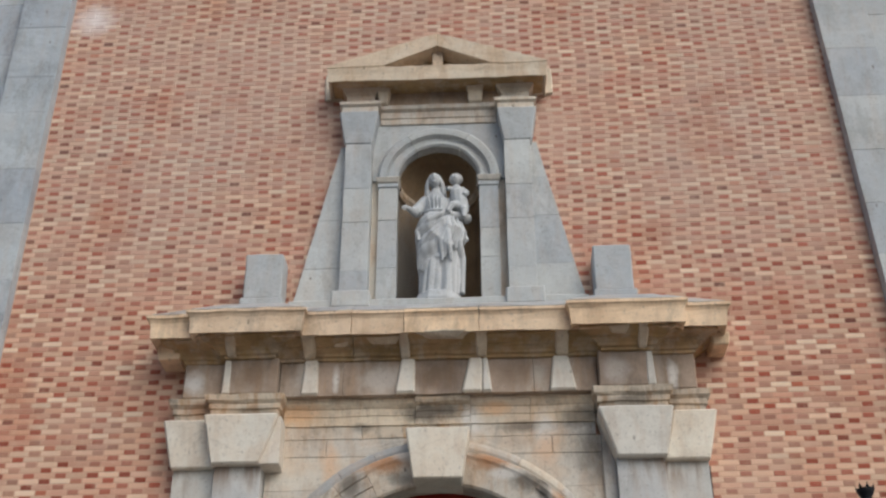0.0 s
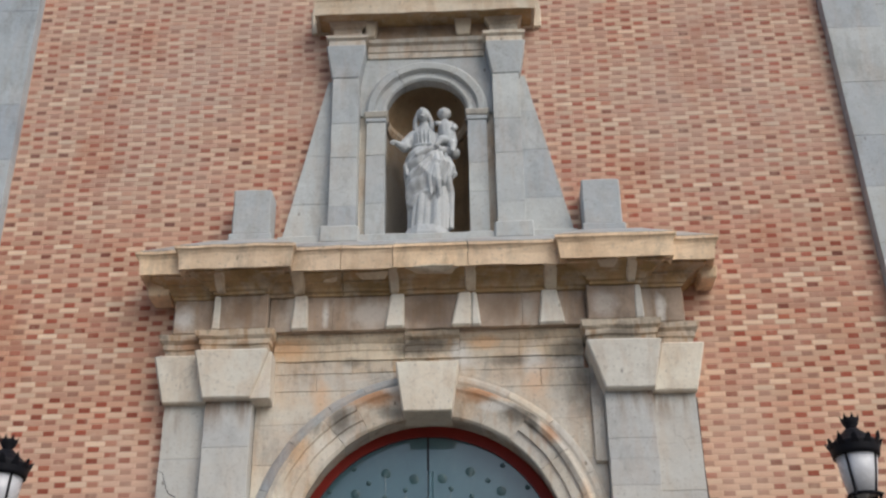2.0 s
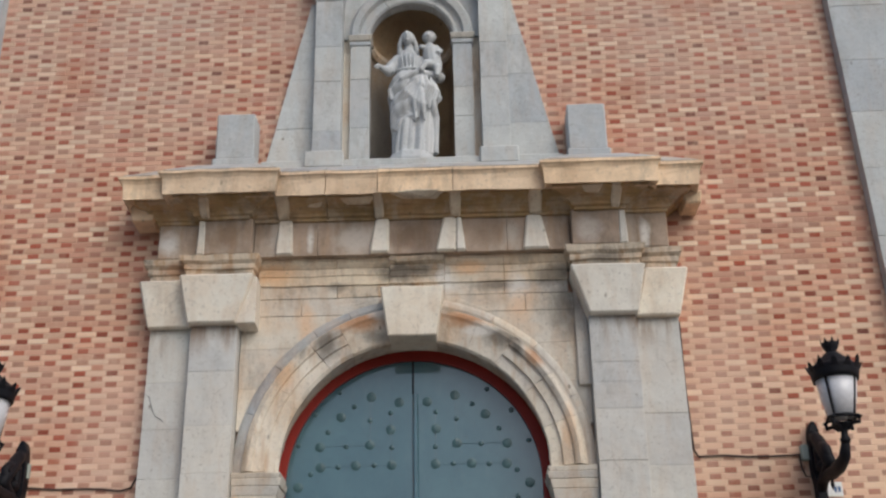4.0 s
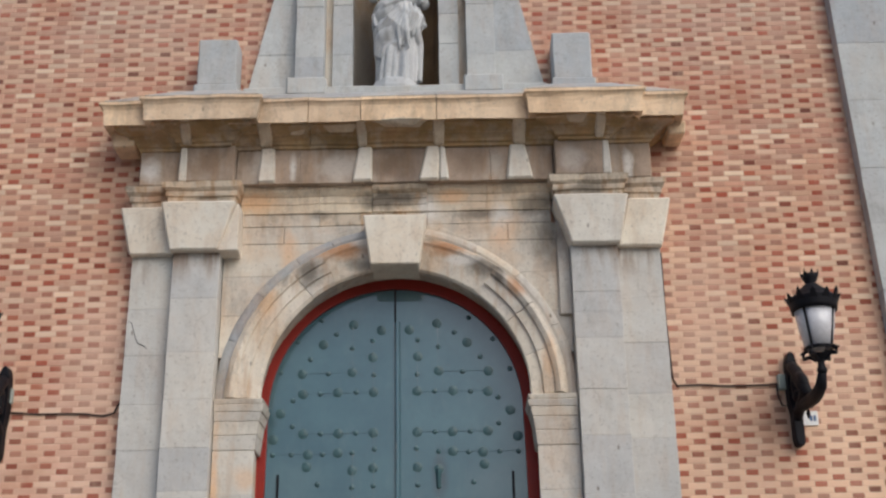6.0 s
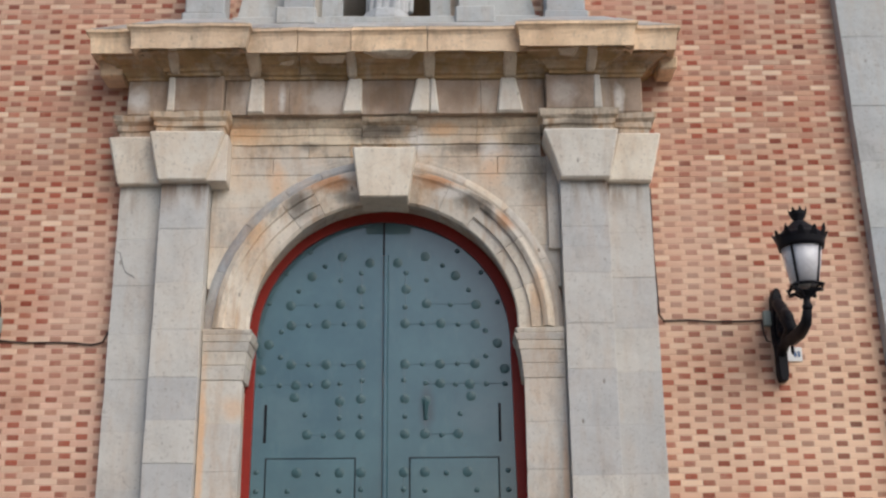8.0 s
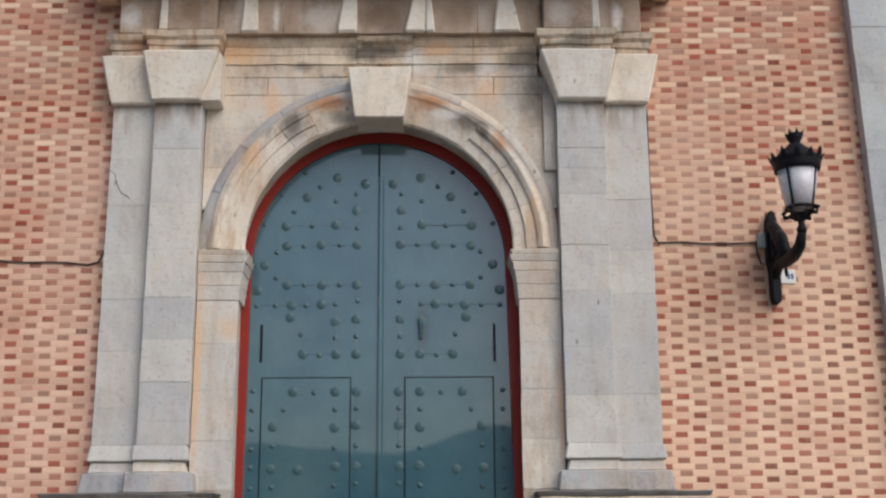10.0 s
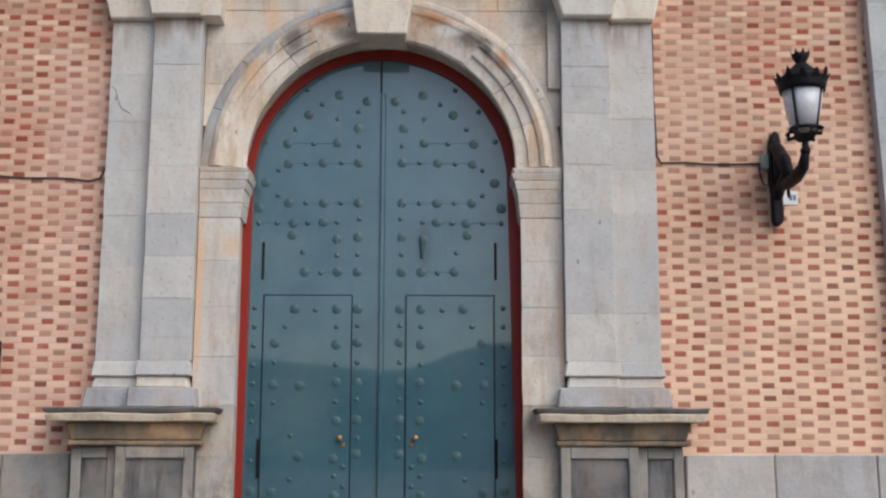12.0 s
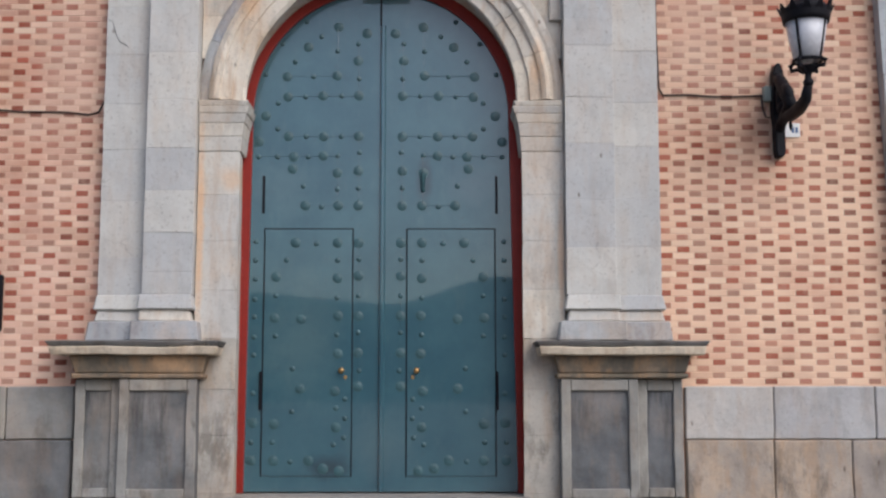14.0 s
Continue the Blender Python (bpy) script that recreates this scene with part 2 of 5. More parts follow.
def brick_material(name, stops, by_object, lit_low, smear):
    """Old brick: a tone for each one, lime smeared over it in patches (smear: how far that hides it), soot and grit."""
    k = Nodes(name)
    axes = k.add("ShaderNodeSeparateXYZ", Vector=k.place()).outputs
    if by_object:
        rnd = k.add("ShaderNodeObjectInfo").outputs["Random"]
    else:
        rnd = k.add("ShaderNodeNewGeometry").outputs["Random Per Island"]
    c = k.ramp(rnd, stops)
    second = k.math("FRACT", k.math("MULTIPLY", rnd, 37.7))
    c = k.mix(1.0, c, k.ramp(second, [(0.0, 0.82), (0.5, 1.0), (1.0, 1.12)]), "MULTIPLY")
    # patches where lime dulls the bricks to one pinkish tone
    patch = k.noise(0.55, 5, 0.62)
    c = k.mix(k.math("MULTIPLY", k.ramp(patch, [(0.48, 0.0), (0.66, 1.0)]), smear), c, (0.58, 0.395, 0.31))
    for x, z, rx, rz in ((2.85, 5.0, 0.45, 0.75), (-1.35, 9.1, 0.35, 0.45), (1.25, 9.5, 0.3, 0.4), (-2.75, 4.6, 0.35, 0.7)):
        c = k.mix(k.math("MULTIPLY", k.spot(x, z, rx, rz, 0.7), smear), c, (0.61, 0.40, 0.31))
    # the upper wall is paler and greyer
    high = k.add("ShaderNodeMapRange", Value=axes["Z"], **{"From Min": 7.0, "From Max": 10.0}).outputs["Result"]
    bleach = 0.55 if lit_low > 0.5 else 0.25
    c = k.mix(k.math("MULTIPLY", high, k.ramp(k.noise(0.4, 5, 0.6), [(0.36, bleach * 0.3), (0.62, bleach)])), c, (0.55, 0.445, 0.385))
    damp = k.noise(0.8, 6, 0.62, (1.0, 1.0, 0.8))
    c = k.mix(k.ramp(damp, [(0.53, 0.0), (0.66, 0.8)]), c, (0.88, 0.70, 0.63), "MULTIPLY")
    grit = k.noise(60.0, 5, 0.65)
    c = k.mix(0.5, c, k.ramp(grit, [(0.3, 0.82), (0.7, 1.12)]), "MULTIPLY")
    lime = k.noise(7.0, 5, 0.6)
    c = k.mix(k.math("MULTIPLY", k.ramp(lime, [(0.55, 0.0), (0.72, 1.0)]), 0.35), c, (0.68, 0.50, 0.37))
    # a pale patch high on the wall, near the left pilaster
    c = k.mix(k.math("MULTIPLY", k.spot(-4.08, 11.27, 0.22, 0.22, 0.8), 1.0), c, (0.80, 0.71, 0.68))
    # brighter light low on the right wall, put into a paler orange brick colour
    lit_right = k.math("MULTIPLY", k.add("ShaderNodeMapRange", Value=axes["X"], **{"From Min": 1.6, "From Max": 2.6}).outputs["Result"], k.add("ShaderNodeMapRange", Value=axes["Z"], **{"From Min": 6.9, "From Max": 4.2}).outputs["Result"])
    lit_right = k.math("MULTIPLY", lit_right, k.ramp(k.noise(1.1, 5, 0.6), [(0.30, 0.35), (0.60, 1.0)]))
    c = k.mix(k.math("MULTIPLY", lit_right, lit_low), c, (0.93, 0.665, 0.475))
    # light low on the left wall, put into the colour likewise, but pinker
    low = k.math("MULTIPLY", k.add("ShaderNodeMapRange", Value=axes["X"], **{"From Min": -2.6, "From Max": -3.6}).outputs["Result"], k.add("ShaderNodeMapRange", Value=axes["Z"], **{"From Min": 7.0, "From Max": 4.0}).outputs["Result"])
    low = k.math("MULTIPLY", low, k.ramp(k.noise(1.3, 5, 0.6), [(0.35, 0.3), (0.60, 1.0)]))
    c = k.mix(k.math("MULTIPLY", low, lit_low * 0.75), c, (0.88, 0.62, 0.49))
    return k.out(c, 0.9, k.bump(grit, 0.5, 0.006))


HEADER_TONES = [(0.0, (0.19, 0.065, 0.045)), (0.10, (0.32, 0.075, 0.042)), (0.30, (0.39, 0.105, 0.065)), (0.48, (0.41, 0.155, 0.105)), (0.64, (0.45, 0.205, 0.145)), (0.82, (0.40, 0.22, 0.16)), (0.93, (0.53, 0.29, 0.205)), (1.0, (0.44, 0.13, 0.075))]
STRETCH_TONES = [(0.0, (0.75, 0.53, 0.38)), (0.14, (0.68, 0.44, 0.305)), (0.42, (0.62, 0.355, 0.24)), (0.70, (0.58, 0.31, 0.22)), (0.84, (0.67, 0.44, 0.32)), (0.93, (0.76, 0.56, 0.41)), (1.0, (0.81, 0.63, 0.47))]
MORTAR = brick_material("lime_mortar", [(0.0, (0.63, 0.385, 0.27)), (1.0, (0.63, 0.385, 0.27))], True, 0.8, 0.5)
HEADER = brick_material("brick_dark", HEADER_TONES, False, 0.10, 0.42)
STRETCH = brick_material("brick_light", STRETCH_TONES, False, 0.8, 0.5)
HEADER_P = brick_material("brick_dark_single", HEADER_TONES, True, 0.10, 0.42)
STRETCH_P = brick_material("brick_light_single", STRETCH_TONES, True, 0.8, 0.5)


def plain(name, color, rough=0.6, metal=0.0, var=0.25, scale=9.0, relief=0.2, spec=0.4):
    k = Nodes(name)
    c = k.mix(k.noise(scale, 5), tuple(v * (1 - var) for v in color), tuple(min(1, v * (1 + var)) for v in color))
    r = k.math("ADD", k.math("MULTIPLY", k.noise(scale * 2.3, 4), 0.25), rough - 0.12)
    return k.out(c, r, k.bump(k.noise(scale * 7, 4), relief, 0.004), metal, spec)


RED = plain("red_paint", (0.26, 0.018, 0.011), 0.45, var=0.25)
IRON = plain("black_iron", (0.006, 0.006, 0.010), 0.6, var=0.4, scale=20, spec=0.22)
POINTING = plain("pale_pointing", (0.52, 0.50, 0.47), 0.95, var=0.2, scale=5.0, relief=0.5)
GLASS = plain("opal_glass", (0.62, 0.62, 0.66), 0.25, var=0.05, relief=0.02, spec=0.6)
BRASS = plain("brass", (0.42, 0.27, 0.12), 0.45, 1.0)
WHITE = plain("white_enamel", (0.78, 0.78, 0.78), 0.3, var=0.05)
BLUE = plain("blue_enamel", (0.1, 0.16, 0.3), 0.4, var=0.1)
CABLE = plain("dark_cable", (0.06, 0.04, 0.035), 0.7)
BOX = plain("grey_green_plastic", (0.33, 0.37, 0.34), 0.6)
PAVING = plain("pale_paving", (0.165, 0.152, 0.135), 0.9, var=0.25, scale=1.2, relief=0.5)
HILL = plain("far_trees", (0.025, 0.035, 0.04), 0.95, var=0.4, scale=0.15)
ROOF = plain("clay_roof", (0.32, 0.15, 0.09), 0.9, scale=4.0)
STATUE = limestone("white_marble", (0.58, 0.61, 0.65), (0.41, 0.44, 0.48), 0.06, 0.30, 0.6, 0.05, None, 0.0, 0.0, 0.0)


def door_paint():
    k = Nodes("teal_door_paint")
    c = k.mix(k.ramp(k.noise(1.3, 7, 0.62), [(0.3, 0.0), (0.7, 1.0)]), (0.020, 0.082, 0.115), (0.048, 0.130, 0.160))
    c = k.mix(k.math("MULTIPLY", k.ramp(k.noise(7.0, 7, 0.7, (1, 1, 0.35)), [(0.55, 0.0), (0.74, 1.0)]), 0.35), c, (0.085, 0.15, 0.165))
    # paint worn thin and chalky over the lower left leaf, darker splashes along the foot
    for x, z, rx, rz, color, strength in ((-0.75, 2.1, 0.35, 0.55, (0.10, 0.17, 0.18), 0.5), (-0.9, 3.5, 0.25, 0.25, (0.09, 0.16, 0.18), 0.4), (-0.45, 0.98, 0.2, 0.1, (0.012, 0.03, 0.045), 0.8), (0.0, 1.15, 0.3, 0.25, (0.09, 0.15, 0.17), 0.45), (0.38, 3.55, 0.06, 0.25, (0.012, 0.03, 0.045), 0.8), (0.8, 3.5, 0.2, 0.15, (0.08, 0.13, 0.16), 0.4)):
        c = k.mix(k.math("MULTIPLY", k.spot(x, z, rx, rz, 0.7), strength), c, color)
    c = k.mix(k.math("MULTIPLY", k.ramp(k.noise(16.0, 6, 0.7), [(0.58, 0.0), (0.75, 1.0)]), 0.35), c, (0.035, 0.06, 0.075))
    n = k.bump(k.noise(46.0, 3), 0.08, 0.002)
    smooth = k.bump(k.noise(2.2, 3), 0.03, 0.01)
    k.plug(k.bsdf, "Coat Weight", 1.0)
    k.plug(k.bsdf, "Coat Roughness", 0.03)
    k.plug(k.bsdf, "Coat IOR", 1.85)
    k.plug(k.bsdf, "Coat Normal", smooth)
    return k.out(c, 0.4, n, 0.0, 0.5)


DOOR = door_paint()
STUD = plain("painted_iron_stud", (0.040, 0.098, 0.112), 0.42, 0.0, 0.45, 14.0, 0.2, 0.55)

# ---- building helpers ----
# All places below are in building modules; CX is the portal's middle line, the brick face is y = 0, out of the wall is minus y.
CX = -0.50
ROUGH = ("limestone_warm", "limestone_sand", "limestone_stained_shaded", "limestone_buff")
rng = random.Random(7)


def base(name, label="", category="", group="", kind="", at=(0, 0, 0)):
    """An Empty as the root of a thing, at a place in modules."""
    ob = new(name)
    ob.location = (at[0] * U, at[1] * U, at[2] * U - DROP)
    ob.empty_display_size = 0.1
    return tagged(ob, label, category, group, kind)


def mesh_of(name, bm, smooth=False):
    for v in bm.verts:
        v.co = (v.co.x * U, v.co.y * U, v.co.z * U - DROP)
    bmesh.ops.recalc_face_normals(bm, faces=bm.faces)
    me = bpy.data.meshes.new(name)
    bm.to_mesh(me)
    bm.free()
    if smooth:
        for p in me.polygons:
            p.use_smooth = True
    return me


def part(name, bm, material, parent=None, label="", smooth=False):
    """Links a bmesh, drawn in modules, as one mesh object under its thing, standing where it was drawn."""
    if material.name.startswith("limestone"):
        weather(bm, 0.011 if material.name in ROUGH else 0.0045)
    me = mesh_of(name, bm, smooth)
    me.materials.append(material)
    ob = new(name, me)
    if parent:
        ob.parent = parent
        place = parent.matrix_basis.copy()
        if parent.parent:
            place = parent.parent.matrix_basis @ parent.matrix_parent_inverse @ place
        ob.matrix_parent_inverse = place.inverted()
    return tagged(ob, label)


def soften(bm, r=0.008, seg=1):
    if r:
        bmesh.ops.bevel(bm, geom=list(bm.edges), offset=r, segments=seg, affect="EDGES", profile=0.6, clamp_overlap=True)
    return bm


def weather(bm, amp=0.0045, longest=0.14):
    """Breaks long edges up and shifts the points a little, so that no arris is quite straight."""
    for _ in range(3):
        long = [e for e in bm.edges if e.calc_length() > longest * 1.6]
        if not long or len(bm.faces) > 1500:
            break
        bmesh.ops.subdivide_edges(bm, edges=long, cuts=2, use_grid_fill=True)
    for v in bm.verts:
        p = v.co
        d = noise.noise_vector(p * 5.5) * amp + noise.noise_vector(p * 19.0) * amp * 0.6
        v.co = p + d
    return bm


def hull(points, r=0.008):
    bm = bmesh.new()
    for p in points:
        bm.verts.new(p)
    bmesh.ops.convex_hull(bm, input=bm.verts)
    bmesh.ops.dissolve_limit(bm, angle_limit=0.02, verts=bm.verts, edges=bm.edges)
    return soften(bm, r)


def block(x0, x1, y0, y1, z0, z1, r=0.008):
    return hull([(x, y, z) for x in (x0, x1) for y in (y0, y1) for z in (z0, z1)], r)


def frustum(lo, hi, z0, z1, r=0.008):
    """A block whose foot is lo = (x0, x1, y0, y1) and whose top is hi."""
    return hull([(x, y, z0) for x in lo[:2] for y in lo[2:]] + [(x, y, z1) for x in hi[:2] for y in hi[2:]], r)


def prism(outline, y0, y1, r=0.0):
    """An outline in x and z, given thickness along y."""
    bm = bmesh.new()
    a = [bm.verts.new((x, y0, z)) for x, z in outline]
    b = [bm.verts.new((x, y1, z)) for x, z in outline]
    bm.faces.new(a)
    bm.faces.new(b[::-1])
    for i in range(len(a)):
        j = (i + 1) % len(a)
        bm.faces.new((a[i], b[i], b[j], a[j]))
    return soften(bm, r)


def sweep(path, profile, r=0.0):
    """A moulding: profile (offset out, z), closed along the wall side, run along a plan path with mitred corners."""
    n = len(path)
    dirs = [(Vector(path[i + 1]) - Vector(path[i])).normalized() for i in range(n - 1)]
    outs = [Vector((d.y, -d.x)) for d in dirs]
    rows = []
    bm = bmesh.new()
    for i in range(n):
        if i == 0:
            m = outs[0]
        elif i == n - 1:
            m = outs[-1]
        else:
            m = (outs[i - 1] + outs[i])
            m = m / max(0.3, m.dot(outs[i]))
        rows.append([bm.verts.new((path[i][0] + m.x * o, path[i][1] + m.y * o, z)) for o, z in profile])
    k = len(profile)
    for i in range(n - 1):
        for j in range(k):
            q = (j + 1) % k
            bm.faces.new((rows[i][j], rows[i][q], rows[i + 1][q], rows[i + 1][j]))
    bm.faces.new(rows[0])
    bm.faces.new(rows[-1][::-1])
    return soften(bm, r)


def ring_profile(prof, a0, a1, cz, steps, cx=CX, squash=1.0, r=0.0):
    """A moulded voussoir: a closed profile of (radius, y) turned between two angles."""
    bm = bmesh.new()
    rows = []
    for i in range(steps + 1):
        a = radians(a0 + (a1 - a0) * i / steps)
        rows.append([bm.verts.new((cx + p[0] * math.cos(a), p[1], cz + squash * p[0] * math.sin(a) + (p[2] if len(p) > 2 else 0))) for p in prof])
    k = len(prof)
    for i in range(steps):
        for j in range(k):
            q = (j + 1) % k
            bm.faces.new((rows[i][j], rows[i][q], rows[i + 1][q], rows[i + 1][j]))
    bm.faces.new(rows[0])
    bm.faces.new(rows[-1][::-1])
    return soften(bm, r)


def lathe(prof, x, y, z, seg=16, sx=1.0, turn=0.0):
    """Turns (radius, height) about an upright axis."""
    bm = bmesh.new()
    rows = []
    for q, h in prof:
        rows.append([bm.verts.new((x + q * sx * math.cos(2 * math.pi * i / seg + turn), y + q * math.sin(2 * math.pi * i / seg + turn), z + h)) for i in range(seg)])
    for a, b in zip(rows, rows[1:]):
        for i in range(seg):
            j = (i + 1) % seg
            bm.faces.new((a[i], a[j], b[j], b[i]))
    bm.faces.new(rows[0][::-1])
    bm.faces.new(rows[-1])
    return bm


def tube(points, radius, seg=8):
    """A round bar along points."""
    bm = bmesh.new()
    rows = []
    n = len(points)
    for i, p in enumerate(points):
        p = Vector(p)
        t = (Vector(points[min(i + 1, n - 1)]) - Vector(points[max(i - 1, 0)])).normalized()
        u = t.cross(Vector((0.3, 0.1, 1))).normalized()
        if u.length < 0.1:
            u = t.cross(Vector((1, 0, 0))).normalized()
        w = t.cross(u)
        q = radius[i] if isinstance(radius, (list, tuple)) else radius
        rows.append([bm.verts.new(p + q * (u * math.cos(2 * math.pi * k / seg) + w * math.sin(2 * math.pi * k / seg))) for k in range(seg)])
    for a, b in zip(rows, rows[1:]):
        for k in range(seg):
            j = (k + 1) % seg
            bm.faces.new((a[k], a[j], b[j], b[k]))
    bm.faces.new(rows[0][::-1])
    bm.faces.new(rows[-1])
    return bm


def courses(name, parent, x0, x1, y0, y1, z0, z1, n, mat, r=0.0022, gap=0.0007, jitter=0.16):
    """A pier of n stones, one object each, with open joints and uneven heights."""
    cuts = n if isinstance(n, list) else [z0 + (z1 - z0) * (i + (rng.uniform(-jitter, jitter) if 0 < i < n else 0)) / n for i in range(n + 1)]
    part("pointing", block(x0 + 0.008, x1 - 0.008, y0 + 0.008, y1, cuts[0], cuts[-1], 0), POINTING, parent)
    for a, b in zip(cuts, cuts[1:]):
        s = rng.uniform(-0.003, 0.003)
        part(name, block(x0, x1, y0 + s, y1, a + gap, b - gap, r), mat, parent)


# ---- structure ----
# The arch: centre height, opening radius.
SPRING, R_IN, R_OUT, J_IN = 4.21, 1.20, 1.625, 1.24
W_L, W_R, W_TOP = -4.85, 4.0, 13.4


def wall_with_hole():
    """The wall's core in two halves, with the door's opening and the niche's through it."""
    bm = bmesh.new()
    for side in (-1, 1):
        pts = [(CX, W_TOP), (CX + side * 15.5, W_TOP), (CX + side * 15.5, 0.15), (CX + side * 1.27, 0.15)]
        pts += [(CX + side * 1.27 * math.cos(radians(q)), 4.17 + 1.27 * math.sin(radians(q))) for q in range(0, 91, 9)]
        pts += [(CX, 7.25), (CX + side * 0.52, 7.25)]
        pts += [(CX + side * 0.52 * math.cos(radians(q)), 8.80 + 0.52 * math.sin(radians(q))) for q in range(0, 91, 9)]
        half = prism(pts, 0.0024, 0.62)
        me = bpy.data.meshes.new("half")
        half.to_mesh(me)
        half.free()
        bm.from_mesh(me)
        bpy.data.meshes.remove(me)
    return bm


wall = part("wall_north", wall_with_hole(), MORTAR)
tagged(wall, "pink and cream brick church wall in chequered header bond", "wall", kind="structure")

ground_bm = bmesh.new()
bmesh.ops.create_grid(ground_bm, x_segments=1, y_segments=1, size=1500)
for v in ground_bm.verts:
    v.co.z = 0.2
ground = tagged(part("ground", ground_bm, PAVING), "pale stone paving of the square before the church", "ground", kind="structure")
threshold = tagged(part("threshold", block(CX - 1.30, CX + 1.30, -0.5, 0.6, 0.2, 0.755, 0.012), STONE_EDGE), "worn grey stone doorstep below the church door", "doorstep", kind="structure")

# Plinth of the wall: two courses of grey stone, the lower one rougher.
plinth = base("plinth", "grey stone plinth in large stained blocks along the foot of the brick wall", "plinth", kind="structure")


def plinth_run(x0, x1, top, foot):
    for z0, z1, mat, y in ((1.236, 1.69, top, -0.06), (0.72, 1.228, foot, -0.075), (0.19, 0.712, foot, -0.09)):
        x = x0
        while x < x1 - 0.05:
            w = min(rng.uniform(0.62, 0.95), x1 - x)
            if x1 - x - w < 0.3:
                w = x1 - x
            part("stone", block(x + 0.004, x + w - 0.004, y + rng.uniform(-0.004, 0.004), 0.004, z0, z1, 0.01), mat, plinth)
            x += w


plinth_run(-8.0, CX - 2.64, STONE_EDGE, STONE_PANEL)
plinth_run(CX + 2.64, 7.0, STONE_BENCH, STONE_FOOT)

# Tall stone pilasters at both sides of the brick field.
def lean(z):
    """Where the inner edge of the leaning pilaster stands at a height."""
    return 3.885 - 0.026 * (z - 7.5)


for side in (-1, 1):
    pil = base("corner_pilaster", "tall grey ashlar pilaster framing the brick field", "pilaster", "tall pilasters", "structure", (W_L - 0.3 if side < 0 else 4.2, 0, 0.2))
    for w0, w1, y, n in ((0.0, 0.57, -0.13, 17), (0.574, 1.5, -0.05, 15)):
        cuts = [1.70 + (W_TOP - 2.0) * (i + (rng.uniform(-0.15, 0.15) if 0 < i < n else 0)) / n for i in range(n + 1)]
        for z0, z1 in zip(cuts, cuts[1:]):
            row = []
            for z in (z0 + 0.0007, z1 - 0.0007):
                e = lean(z) if side > 0 else W_L
                row.append((min(e + side * w0, e + side * w1), max(e + side * w0, e + side * w1), y + rng.uniform(-0.003, 0.003), 0.004))
            part("stone", frustum(row[0], row[1], z0 + 0.0007, z1 - 0.0007, 0.003), STONE_BLUE if side < 0 else STONE_GREY, pil)

# ---- door surround ----
portal = base("door_surround", "weathered limestone church doorway with arch, paired pilasters and heavy cornice", "doorway", at=(CX, 0, 0.76))


def sub(name, parent, label=""):
    """An Empty for a part that is made of pieces."""
    ob = new(name)
    ob.parent = parent
    ob.matrix_parent_inverse = parent.matrix_basis.inverted()
    ob.matrix_basis = parent.matrix_basis.copy()
    return tagged(ob, label)


def mirrored(side, a, b):
    x0, x1 = CX + side * a, CX + side * b
    return min(x0, x1), max(x0, x1)


